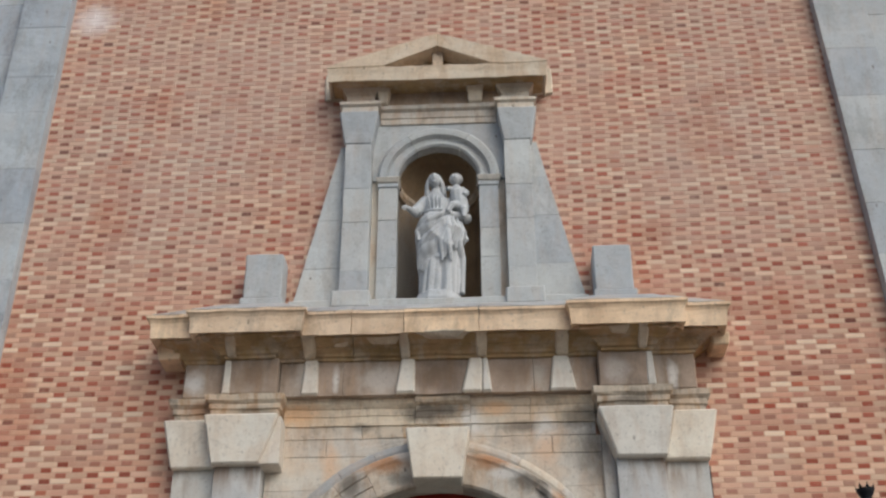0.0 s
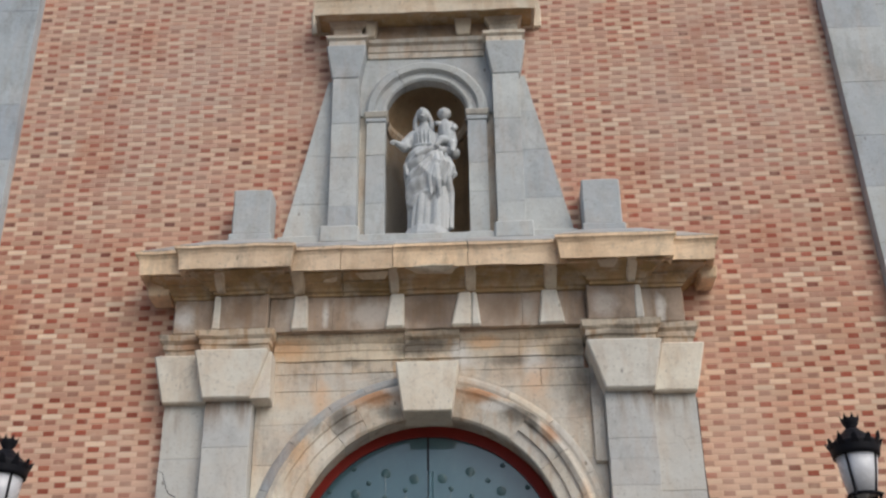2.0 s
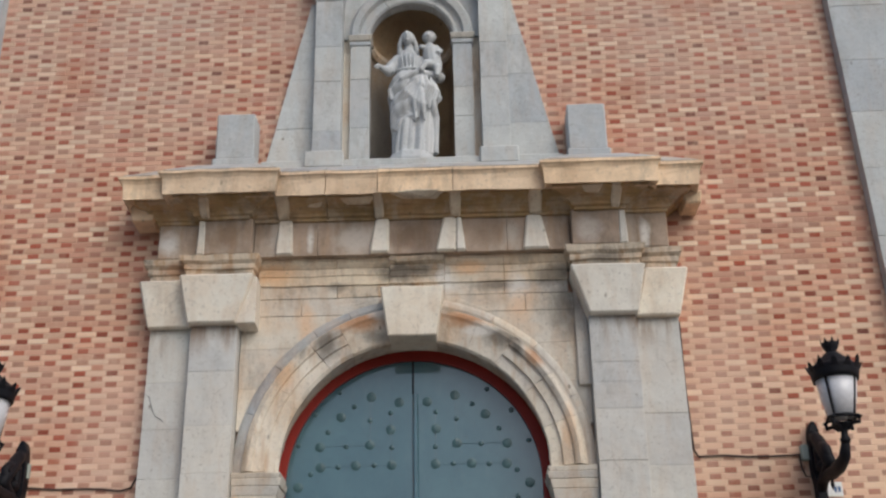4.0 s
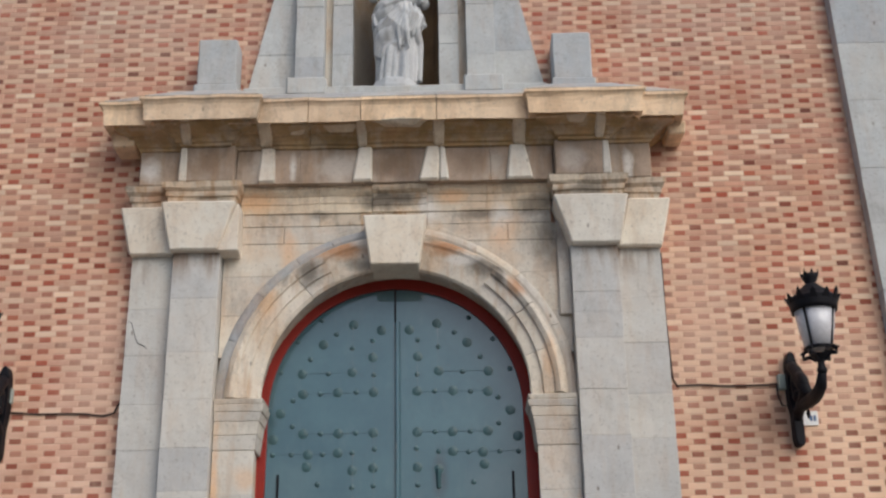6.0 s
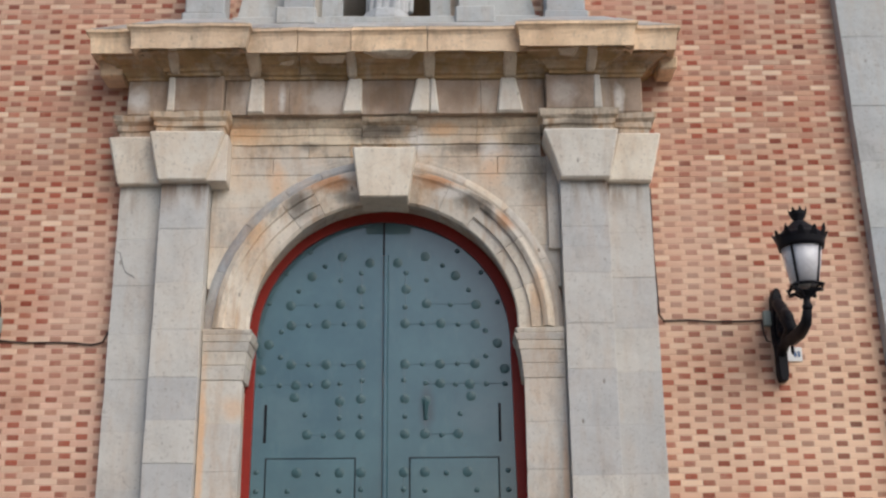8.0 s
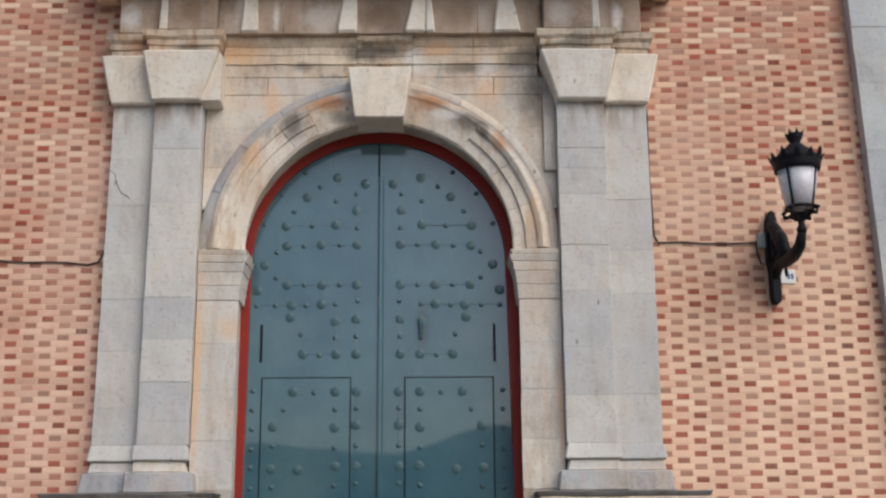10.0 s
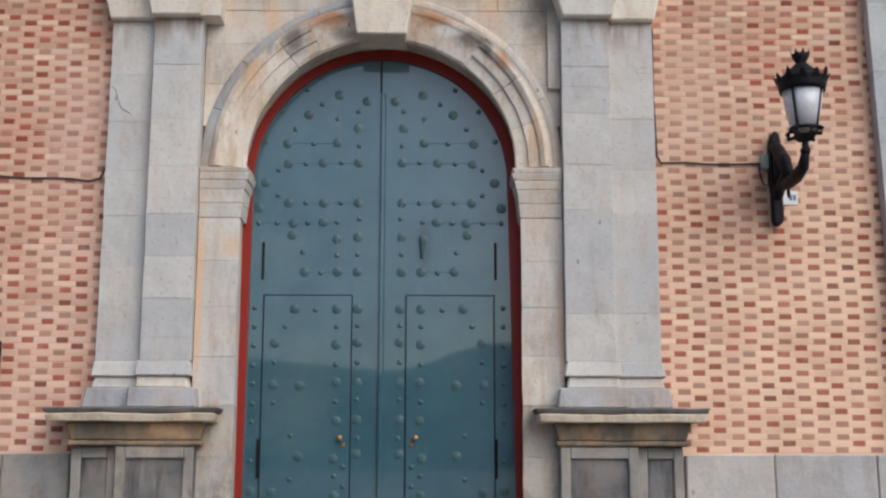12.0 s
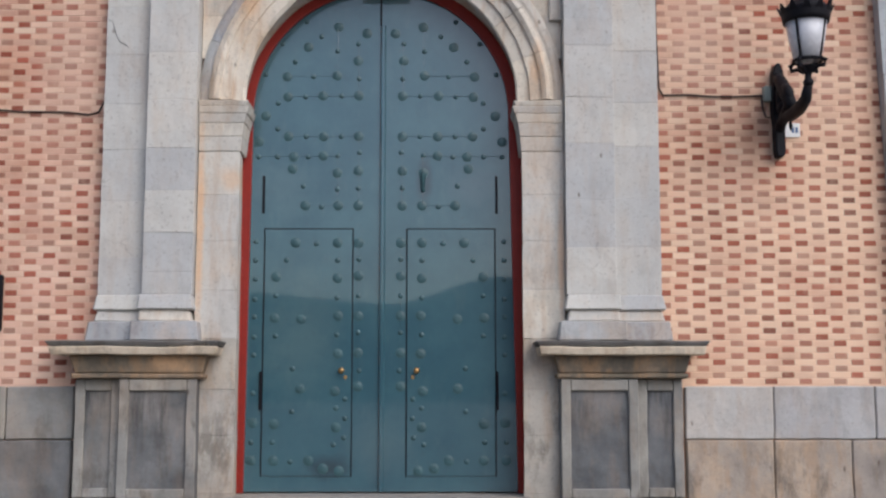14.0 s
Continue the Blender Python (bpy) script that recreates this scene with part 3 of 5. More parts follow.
JOINTS = {-1: [2.475, 2.67, 3.012, 3.383, 3.759, 4.188, 4.618, 5.126, 5.575], 1: [2.475, 2.883, 3.302, 3.805, 4.215, 4.684, 4.93, 5.119, 5.575]}
JOINTS_OUT = {-1: [2.475, 2.80, 3.30, 3.76, 4.17, 4.62, 5.06, 5.575], 1: [2.475, 2.90, 3.33, 3.79, 4.19, 4.66, 5.09, 5.575]}
for side in (-1, 1):
    # pilasters: a narrow outer one set back, a broad inner one
    pil = sub("pilaster", portal, "pale grey stone pilaster in coursed blocks")
    x0, x1 = mirrored(side, 1.615, 2.045)
    courses("stone", pil, x0, x1, -0.22, 0.0, 2.475, 5.575, JOINTS[side], STONE_SHAFT)
    pil = sub("pilaster", portal, "narrow outer stone pilaster, set back")
    x0, x1 = mirrored(side, 2.049, 2.452)
    courses("stone", pil, x0, x1, -0.12, 0.0, 2.475, 5.575, JOINTS_OUT[side], STONE_SHAFT)
    if side < 0:
        line = [(-2.945, 4.95), (-2.905, 4.93), (-2.865, 4.80), (-2.835, 4.74), (-2.775, 4.71), (-2.745, 4.67)]
        part("crack", tube([(x, -0.118, z) for x, z in line], [0.002, 0.004, 0.004, 0.005, 0.006, 0.003], 6), IRON, pil, "dark open crack in the stone")
    # bases
    b = sub("pilaster_base", portal, "moulded stone pilaster base")
    for (a0, a1, y, z0, z1, c) in ((1.595, 2.075, -0.25, 2.345, 2.475, 0), (1.615, 2.065, -0.235, 2.245, 2.344, 1), (1.53, 2.12, -0.30, 2.075, 2.243, 2)):
        x0, x1 = mirrored(side, a0, a1)
        t0, t1 = (0.025, 0.0) if side > 0 else (0.0, 0.025)
        part("stone", frustum((x0, x1, y, 0), (x0 + t0, x1 - t1, y + 0.025, 0), z0, z1, 0.01), (STONE_SHAFT, STONE_PALE, STONE_RIM)[c], b)
        x0, x1 = mirrored(side, a1 + 0.001, a1 + 0.41)
        part("stone", frustum((x0, x1, y + 0.10, 0), (x0 + t1, x1 - t0, y + 0.12, 0), z0, z1, 0.01), (STONE_SHAFT, STONE_PALE, STONE_RIM)[c], b)
    # capitals: plain flaring blocks
    x0, x1 = mirrored(side, 1.62, 2.065)
    X0, X1 = mirrored(side, 1.465, 2.160)
    part("capital", frustum((x0, x1, -0.315, 0), (X0, X1, -0.365, 0), 5.565, 6.03, 0.014), STONE_CREAM, portal, "plain flaring stone capital block")
    x0, x1 = mirrored(side, 2.06, 2.465)
    X0, X1 = mirrored(side, 2.17, 2.568)
    part("capital", frustum((x0, x1, -0.195, 0), (X0, X1, -0.24, 0), 5.57, 6.03, 0.014), STONE_CREAM, portal, "plain flaring stone capital block")

    # pedestal with ledge and sunk panels
    ped = sub("pedestal", portal, "stained stone pedestal with sunk panels")
    x0, x1 = mirrored(side, 1.32, 2.795)
    part("ledge", frustum((x0 + 0.03, x1 - 0.03, -0.41, 0), (x0, x1, -0.43, 0), 2.022, 2.068, 0.01), STONE_LEDGE, ped, "dark lichened stone ledge")
    part("moulding", frustum((x0 + 0.05, x1 - 0.05, -0.395, 0), (x0 + 0.03, x1 - 0.03, -0.418, 0), 1.952, 2.02, 0.008), STONE_SAND, ped)
    # mouldings under the ledge, darkened by colour for the shade there
    part("moulding", frustum((x0 + 0.215, x1 - 0.18, -0.262, 0), (x0 + 0.17, x1 - 0.14, -0.30, 0), 1.80, 1.95, 0.01), STONE_SHADE_CAVETTO, ped)
    part("moulding", block(x0 + 0.19, x1 - 0.16, -0.285, 0, 1.755, 1.796, 0.01), STONE_SHADE_CAVETTO, ped)
    for a0, a1, y in ((1.545, 2.205, -0.26), (2.208, 2.60, -0.17)):
        q0, q1 = mirrored(side, a0, a1)
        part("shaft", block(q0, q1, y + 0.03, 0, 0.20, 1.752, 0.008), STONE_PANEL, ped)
        w = 0.085
        for (u0, u1, z0, z1) in ((q0, q0 + w, 0.75, 1.75), (q1 - w, q1, 0.75, 1.75), (q0 + w, q1 - w, 1.65, 1.75), (q0 + w, q1 - w, 0.75, 0.83)):
            part("panel_border", block(u0 + 0.001, u1 - 0.001, y, y + 0.032, z0, z1, 0.008), STONE_EDGE, ped)

    # jambs and imposts
    jamb = sub("jamb", portal, "pale stone door jamb in coursed blocks")
    cuts = [0.30, 0.78, 1.27, 1.66, 2.10, 2.52, 2.95, 3.36, 3.745]
    for z0, z1 in zip(cuts, cuts[1:]):
        s = rng.uniform(-0.003, 0.003)
        pts = [(J_IN, -0.12 + s), (1.608, -0.12 + s), (1.608, 0.205), (J_IN + 0.03, 0.205)]
        part("stone", hull([(CX + side * x, y, z) for x, y in pts for z in (z0 + 0.0007, z1 - 0.0007)], 0.0025), STONE_PALE if z0 > 2.0 else STONE_DAMP, jamb)
    imp = sub("impost", portal, "stepped moulded impost below the arch")
    for z0, z1, e, y in ((4.15, 4.195, 0.03, -0.175), (4.085, 4.148, 0.04, -0.168), (4.00, 4.083, 0.015, -0.155), (3.88, 3.998, -0.005, -0.143), (3.75, 3.878, -0.02, -0.13)):
        x0, x1 = mirrored(side, R_IN - e, 1.608)
        part("stone", frustum((x0 + (0.016 if side > 0 else 0), x1 - (0.016 if side < 0 else 0), y + 0.012, 0.2), (x0, x1, y, 0.2), z0, z1, 0.005), STONE_PALE, imp)

# arch of moulded voussoirs with a proud keystone
arch = sub("archivolt", portal, "round arch of moulded limestone voussoirs, worn")
CRISP = [(R_IN + 0.06, 0.205, -0.045), (R_IN, -0.09), (R_IN + 0.012, -0.105), (R_IN + 0.115, -0.11), (R_IN + 0.12, -0.135), (R_IN + 0.215, -0.14), (R_IN + 0.222, -0.165), (R_IN + 0.26, -0.185), (R_IN + 0.285, -0.17), (R_IN + 0.30, -0.15), (R_IN + 0.325, -0.145), (R_IN + 0.325, 0.205)]
WORN = [(R_IN + 0.06, 0.205, -0.045), (R_IN, -0.08), (R_IN + 0.02, -0.10), (R_IN + 0.12, -0.115), (R_IN + 0.24, -0.14), (R_IN + 0.27, -0.155), (R_IN + 0.30, -0.15), (R_IN + 0.325, -0.13), (R_IN + 0.325, 0.205)]
DULL = [(R_IN + 0.06, 0.205, -0.045), (R_IN, -0.09), (R_IN + 0.03, -0.11), (R_IN + 0.12, -0.113), (R_IN + 0.126, -0.128), (R_IN + 0.222, -0.134), (R_IN + 0.23, -0.152), (R_IN + 0.27, -0.165), (R_IN + 0.30, -0.15), (R_IN + 0.325, -0.13), (R_IN + 0.325, 0.205)]
RIM = [(R_IN + 0.327, 0.1), (R_IN + 0.327, -0.105), (R_IN + 0.36, -0.115), (R_OUT - 0.03, -0.105), (R_OUT, -0.085), (R_OUT, 0.1)]
edges = [0, 17, 34, 52, 66, 80.5, 99.5, 117, 129, 148, 180]
for a0, a1 in zip(edges, edges[1:]):
    s = rng.uniform(-0.006, 0.006)
    prof = CRISP if a1 < 60 else DULL if a0 > 110 else WORN
    part("voussoir", ring_profile([(p[0], p[1] + s, *p[2:]) for p in prof], a0 + 0.07, a1 - 0.07, SPRING, max(6, int((a1 - a0) / 2))), STONE_VOUSSOIR, arch)
rim_edges = [0, 24, 45, 62, 80, 99.5, 112, 125, 142, 160, 180]
for a0, a1 in zip(rim_edges, rim_edges[1:]):
    part("rim_stone", ring_profile(RIM, a0 + 0.1, a1 - 0.1, SPRING, 8), STONE_RIM if a0 > 95 else STONE_FIELD, arch)
part("keystone", hull([(CX + sx * w, y, z) for sx in (-1, 1) for w, z, y0 in ((0.222, 5.392, -0.305), (0.292, 5.87, -0.33)) for y in (y0, 0.10)], 0.012), STONE_CREAM, portal, "pale flaring keystone, proud of the arch")

for side in (-1, 1):
    if side > 0:
        stone = block(CX + 1.50, CX + 1.612, -0.11, 0.0, 4.95, 5.868, 0.005)
    else:
        stone = block(CX - 1.64, CX - 1.445, -0.29, 0.0, 5.56, 6.025, 0.008)
    part("return_stone", stone, STONE_CREAM if side < 0 else STONE_FIELD, portal)

# spandrels: a flat field of blocks round the arch
field = sub("spandrel", portal, "flat stone field around the arch in thin-jointed blocks")
for side in (-1, 1):
    x_in, x_out = 0.10, 1.608
    rows_z = (4.20, 4.60, 5.00, 5.38, 5.70, 5.873)
    for z0, z1 in zip(rows_z, rows_z[1:]):
        zc = z0 - SPRING
        lo = math.sqrt(max(0.0, (R_OUT - 0.02) ** 2 - max(0.0, zc) ** 2)) if zc < R_OUT - 0.02 else 0.0
        hi = math.sqrt(max(0.0, (R_OUT - 0.02) ** 2 - (z1 - SPRING) ** 2)) if z1 - SPRING < R_OUT - 0.02 else 0.0
        steps = 5
        inner = []
        for i in range(steps + 1):
            z = z0 + 0.002 + (z1 - z0 - 0.004) * i / steps
            inner.append((math.sqrt(max(0.0, (R_OUT - 0.02) ** 2 - (z - SPRING) ** 2)) if z - SPRING < R_OUT - 0.02 else 0.0, z))
        joints = [x_out] if lo > 0.9 else [x_out, 0.85 if z0 < 5.6 else 1.05]
        right = x_out
        if len(joints) == 2 and joints[1] > lo:
            pts = [(joints[1] + 0.003, z0 + 0.002), (x_out, z0 + 0.002), (x_out, z1 - 0.002), (joints[1] + 0.003, z1 - 0.002)]
            part("stone", prism([(CX + side * x, z) for x, z in pts], -0.065, 0.0, 0.003), STONE_FIELD, field)
            right = joints[1] - 0.003
        pts = inner[:] + [(right, z1 - 0.002), (right, z0 + 0.002)]
        if right - inner[0][0] > 0.02:
            part("stone", prism([(CX + side * max(x, 0.02), z) for x, z in pts], -0.062 - rng.uniform(0, 0.006), 0.0), STONE_FIELD, field)

# architrave
ent = sub("architrave", portal, "moulded architrave with dark water stains")
STEPPED = [(-0.06, 6.0), (0.036, 6.0), (0.038, 6.06), (0.046, 6.066), (0.048, 6.12), (0.056, 6.126), (0.064, 6.175), (0.11, 6.20), (0.13, 6.245), (-0.06, 6.25)]
SMOOTH = [(-0.06, 6.0), (0.026, 6.0), (0.028, 6.085), (0.036, 6.09), (0.040, 6.16), (0.050, 6.166), (0.072, 6.20), (0.088, 6.245), (-0.06, 6.25)]
xs = [-1.46, -0.72, -0.22, 0.30, 0.86, 1.46]
for a, b in zip(xs, xs[1:]):
    m = STONE_BUFF if -0.8 < a < 0.2 else STONE_FIELD
    part("stone", sweep([(CX + a + 0.002, -0.06), (CX + b - 0.002, -0.06)], [(-0.06, 5.874), (0.010, 5.874), (0.012, 5.9995), (-0.06, 5.9995)], 0.002), m, ent)
    part("stone", sweep([(CX + a + 0.002, -0.06), (CX + b - 0.002, -0.06)],
         STEPPED if a == -0.22 else SMOOTH), STONE_BUFF if a == -0.22 else STONE_SAND, ent)
for side in (-1, 1):
    for a0, a1, y in ((1.50, 2.11, -0.26), (2.115, 2.47, -0.16)):
        x0, x1 = mirrored(side, a0, a1)
        part("stone", sweep([(x0, 0), (x0, y), (x1, y), (x1, 0)] if a0 < 2 else ([(x0, y), (x1, y), (x1, 0)] if side > 0 else [(x0, 0), (x0, y), (x1, y)]),
             [(-0.02, 6.035), (0.01, 6.035), (0.01, 6.10), (0.03, 6.11), (0.03, 6.16), (0.06, 6.19), (0.07, 6.245), (-0.02, 6.25)]), STONE_BUFF, ent)

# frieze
frz = sub("frieze", portal, "stained frieze in shade-dark brown with narrow upright bands")
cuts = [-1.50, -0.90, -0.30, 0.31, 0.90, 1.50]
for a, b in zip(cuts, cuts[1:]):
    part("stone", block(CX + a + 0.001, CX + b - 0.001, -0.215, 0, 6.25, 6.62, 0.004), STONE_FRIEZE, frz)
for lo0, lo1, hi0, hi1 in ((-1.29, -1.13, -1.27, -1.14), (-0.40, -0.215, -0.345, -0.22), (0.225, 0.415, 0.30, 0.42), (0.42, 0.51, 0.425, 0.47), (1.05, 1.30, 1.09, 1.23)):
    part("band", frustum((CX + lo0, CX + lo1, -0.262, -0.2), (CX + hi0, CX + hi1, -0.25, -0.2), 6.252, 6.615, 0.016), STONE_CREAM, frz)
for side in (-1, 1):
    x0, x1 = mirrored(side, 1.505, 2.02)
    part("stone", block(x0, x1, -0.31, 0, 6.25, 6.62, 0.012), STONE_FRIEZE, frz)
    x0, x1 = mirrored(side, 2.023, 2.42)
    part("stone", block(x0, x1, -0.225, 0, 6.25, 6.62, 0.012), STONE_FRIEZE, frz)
    x0, x1 = mirrored(side, 1.95, 2.03)
    part("corner_stone", frustum((x0, x1, -0.322, -0.2), (x0 + 0.01, x1 - 0.01, -0.318, -0.2), 6.252, 6.60, 0.01), STONE_PALE, frz, "pale mended corner of the frieze")

# cornice: a run of moulded stones that breaks forward over the pilasters, on a dark bed moulding
corn = sub("cornice", portal, "deep projecting moulded cornice, peach-coloured stone")
# bed moulding: lichen and the overhang's shade both go into its brown
BED = [(-0.2, 6.60), (0.010, 6.60), (0.013, 6.625), (0.040, 6.635), (0.048, 6.66), (0.075, 6.68), (0.105, 6.692), (0.11, 6.708), (0.165, 6.732), (0.215, 6.748), (0.22, 6.785), (-0.2, 6.785)]
CORN = [(-0.2, 6.787), (0.20, 6.787), (0.245, 6.766), (0.283, 6.738), (0.291, 6.742), (0.298, 6.85), (0.304, 6.90), (0.318, 6.926), (0.335, 6.940), (0.335, 6.968), (0.31, 6.98), (-0.2, 6.99)]
TOP = [(-0.2, 6.992), (0.29, 6.982), (0.30, 6.994), (0.06, 7.165), (-0.2, 7.165)]


def moulded(pts, profile, step=0.16):
    """Runs a profile along a path, in short lengths so that it can wear unevenly."""
    fine = [pts[0]]
    for (x0, y0), (x1, y1) in zip(pts, pts[1:]):
        n = max(1, int(math.hypot(x1 - x0, y1 - y0) / step))
        fine += [(x0 + (x1 - x0) * i / n, y0 + (y1 - y0) * i / n) for i in range(1, n + 1)]
    return sweep([(CX + x, y) for x, y in fine], profile)


F, C = -0.33, -0.235
runs = [[(-2.42, 0.2), (-2.42, C), (-2.02, C)], [(-2.018, C), (-2.018, F), (-1.55, F), (-1.55, C), (-1.545, C)]]
for r_ in runs:
    for path in (r_, [(-x, y) for x, y in r_[::-1]]):
        part("stone", moulded(path, CORN), STONE_WARM, corn)
        part("bed_moulding", moulded(path, BED), STONE_DIRT_SHADE, corn, "dark bed moulding, lichen and shade in its colour")
        part("weathering", moulded(path, TOP), STONE_RIM, corn, "grey sloping top of the cornice")
for a, b in ((-1.541, -0.804), (-0.796, -0.306), (-0.298, 0.398), (0.406, 1.541)):
    y = C + rng.uniform(-0.006, 0.006)
    part("stone", moulded([(a, y), (b, y)], CORN), STONE_WARM, corn)
    part("bed_moulding", moulded([(a, y), (b, y)], BED), STONE_DIRT_SHADE, corn, "dark bed moulding, lichen and shade in its colour")
    part("weathering", moulded([(a, y), (b, y)], TOP), STONE_RIM, corn, "grey sloping top of the cornice")
# little brackets where the bed moulding is mended
for c, w in ((-1.22, 0.07), (-0.31, 0.05), (0.42, 0.06), (1.18, 0.07), (1.93, 0.05), (-1.95, 0.05)):
    y = -0.33 if abs(c) > 1.5 else -0.245
    part("bracket", frustum((CX + c - w * 0.8, CX + c + w * 0.8, y - 0.04, -0.16), (CX + c - w, CX + c + w, y - 0.25, -0.16), 6.61, 6.78, 0.014), STONE_SAND, corn)
for c, w, y in ((-0.95, 0.16, -0.36), (-0.52, 0.22, -0.40), (0.06, 0.26, -0.50), (0.78, 0.20, -0.36), (1.70, 0.12, -0.52)):
    part("mend", hull([(CX + c + dx * w, y + dy, z) for dx, dy, z in ((-1.0, 0.02, 6.77), (1.0, 0.0, 6.77), (-0.7, -0.04, 6.745), (0.8, -0.05, 6.75), (-0.35, 0.03, 6.705), (0.45, 0.02, 6.695), (-1.0, 0.2, 6.77), (1.0, 0.2, 6.77))], 0.006), STONE_SAND, corn, "ragged pale mortar mend")
# end stones under the cornice, bedded in the brick
for x0, x1, z0 in ((-2.69, -2.46, 6.63), (2.58, 2.755, 6.655)):
    part("end_stone", frustum((CX + x0 + 0.01, CX + x1 - 0.01, -0.30, 0), (CX + x0, CX + x1, -0.34, 0), z0, 6.77, 0.012), STONE_WARM, portal, "pale end stone of the cornice set in brick")

# ---- niche surround above ----
niche = base("niche_surround", "grey limestone statue niche with pilasters, sloping wings and small pediment", "niche", at=(CX, 0, 7.18))
part("step", block(CX - 1.48, CX + 1.48, -0.205, 0.0, 7.168, 7.29, 0.01), STONE_GREY, niche, "flat stone step under the niche")
NS, NR, NO = 8.80, 0.43, 0.645
for side in (-1, 1):
    x0, x1 = mirrored(side, 0.705, 0.985)
    pil = sub("pilaster", niche, "slim grey stone pilaster")
    courses("stone", pil, x0, x1, -0.20, 0, 7.365, 9.19, [7.365, 7.62, 8.20, 8.62, 9.19], STONE_GREY)
    x0, x1 = mirrored(side, 0.67, 1.055)
    part("pilaster_base", block(x0, x1, -0.245, -0.02, 7.19, 7.375, 0.012), STONE_GREY, niche)
    x0, x1 = mirrored(side, 0.705, 1.00)
    X0, X1 = mirrored(side, 0.635, 1.065)
    part("capital", frustum((x0, x1, -0.205, 0), (X0, X1, -0.255, 0), 9.195, 9.60, 0.012), STONE_GREY, niche, "plain flaring stone capital")
    # sloping wing in two or three stones
    wing = sub("wing", niche, "sloping stone wing beside the pilaster")
    zz = [7.292, 7.72, 8.30, 8.78, 9.24]
    for z0, z1 in zip(zz, zz[1:]):
        def edge(z):
            return 1.455 - (z - 7.35) * (1.455 - 1.05) / (9.24 - 7.35)
        pts = [(0.988, z0 + 0.001), (edge(z0), z0 + 0.001), (edge(z1), z1 - 0.001), (0.988, z1 - 0.001)]
        part("stone", prism([(CX + side * x, z) for x, z in pts], -0.08 - rng.uniform(0, 0.006), 0.0, 0.002), STONE_GREY, wing)
    # jamb of the niche with a small impost
    x0, x1 = mirrored(side, 0.62, 0.706)
    part("recess", block(x0, x1, -0.03, 0.0, 7.292, 9.19, 0.002), STONE_FIELD, niche, "stained strip between jamb and pilaster")
    x0, x1 = mirrored(side, NR, 0.628)
    jamb = sub("jamb", niche, "plain stone jamb of the niche")
    courses("stone", jamb, x0, x1, -0.10, 0.05, 7.292, 8.68, 3, STONE_GREY)
    x0, x1 = mirrored(side, NR - 0.01, 0.64)
    part("impost", block(x0, x1, -0.115, 0.05, 8.683, 8.735, 0.006), STONE_GREY, niche, "small moulded impost")
    x0, x1 = mirrored(side, NR - 0.03, 0.665)
    part("impost", frustum((x0 + 0.02, x1 - 0.02, -0.125, 0.05), (x0, x1, -0.155, 0.05), 8.737, 8.795, 0.008), STONE_PALE, niche, "small moulded impost, buff stone")

ring = sub("archivolt", niche, "moulded round arch of the niche")
NP = [(NR, 0.05), (NR, -0.07), (NR + 0.02, -0.09), (NR + 0.05, -0.09), (NR + 0.055, -0.07), (NR + 0.10, -0.075), (NR + 0.12, -0.13), (NO - 0.03, -0.14), (NO, -0.11), (NO, 0.05)]
for a0, a1 in ((0, 58), (58, 122), (122, 180)):
    part("voussoir", ring_profile(NP, a0 + 0.3, a1 - 0.3, NS, 10), STONE_GREY, ring)
# field beside and over the arch
for side in (-1, 1):
    pts = [(NO * math.cos(radians(q)) - 0.01, NS + (NO - 0.01) * math.sin(radians(q))) for q in range(0, 91, 9)]
    pts = [(max(0.002, x), z) for x, z in pts] + [(0.002, 9.60), (0.703, 9.60), (0.703, NS)]
    part("field", prism([(CX + side * x, z) for x, z in pts], -0.06, 0.0), STONE_GREY, niche)
part("lintel", sweep([(CX - 0.63, -0.06), (CX + 0.63, -0.06)], [(-0.06, 9.53), (0.02, 9.53), (0.02, 9.60), (0.035, 9.605), (0.04, 9.68), (0.08, 9.70), (0.085, 9.745), (-0.06, 9.75)]), STONE_FIELD, niche)


def shell():
    """The hollow of the niche: a half-round wall with a quarter-sphere head."""
    bm = bmesh.new()
    rr = NR + 0.02
    rows = []
    for z in (7.27, 7.9, 8.4, NS):
        rows.append([bm.verts.new((CX + rr * math.cos(radians(q)), 0.048 + rr * 1.02 * math.sin(radians(q)), z)) for q in range(0, 181, 12)])
    for e in range(15, 90, 15):
        ce, se = math.cos(radians(e)), math.sin(radians(e))
        rows.append([bm.verts.new((CX + rr * ce * math.cos(radians(q)), 0.048 + rr * 1.02 * ce * math.sin(radians(q)), NS + rr * se)) for q in range(0, 181, 12)])
    for a, b in zip(rows, rows[1:]):
        for i in range(len(a) - 1):
            bm.faces.new((a[i], a[i + 1], b[i + 1], b[i]))
    top = bm.verts.new((CX, 0.048, NS + rr))
    for i in range(len(rows[-1]) - 1):
        bm.faces.new((rows[-1][i], rows[-1][i + 1], top))
    bmesh.ops.solidify(bm, geom=list(bm.faces), thickness=-0.03)
    return bm


part("hollow", shell(), STONE_HOLLOW, niche, "shadowed hollow of the niche, buff plaster", True)
part("floor_slab", block(CX - NR, CX + NR, -0.10, 0.52, 7.20, 7.288, 0.006), STONE_GREY, niche)

bm = bmesh.new()
rows = []
for q in range(0, 181, 10):
    c, t = math.cos(radians(q)), math.sin(radians(q))
    rows.append([bm.verts.new((CX + rr * c, 0.04 + rr * 1.02 * t, z)) for rr, z in ((NR + 0.03, 8.70), (NR - 0.01, 8.70), (NR - 0.035, 8.745), (NR - 0.035, 8.79), (NR + 0.03, 8.80))])
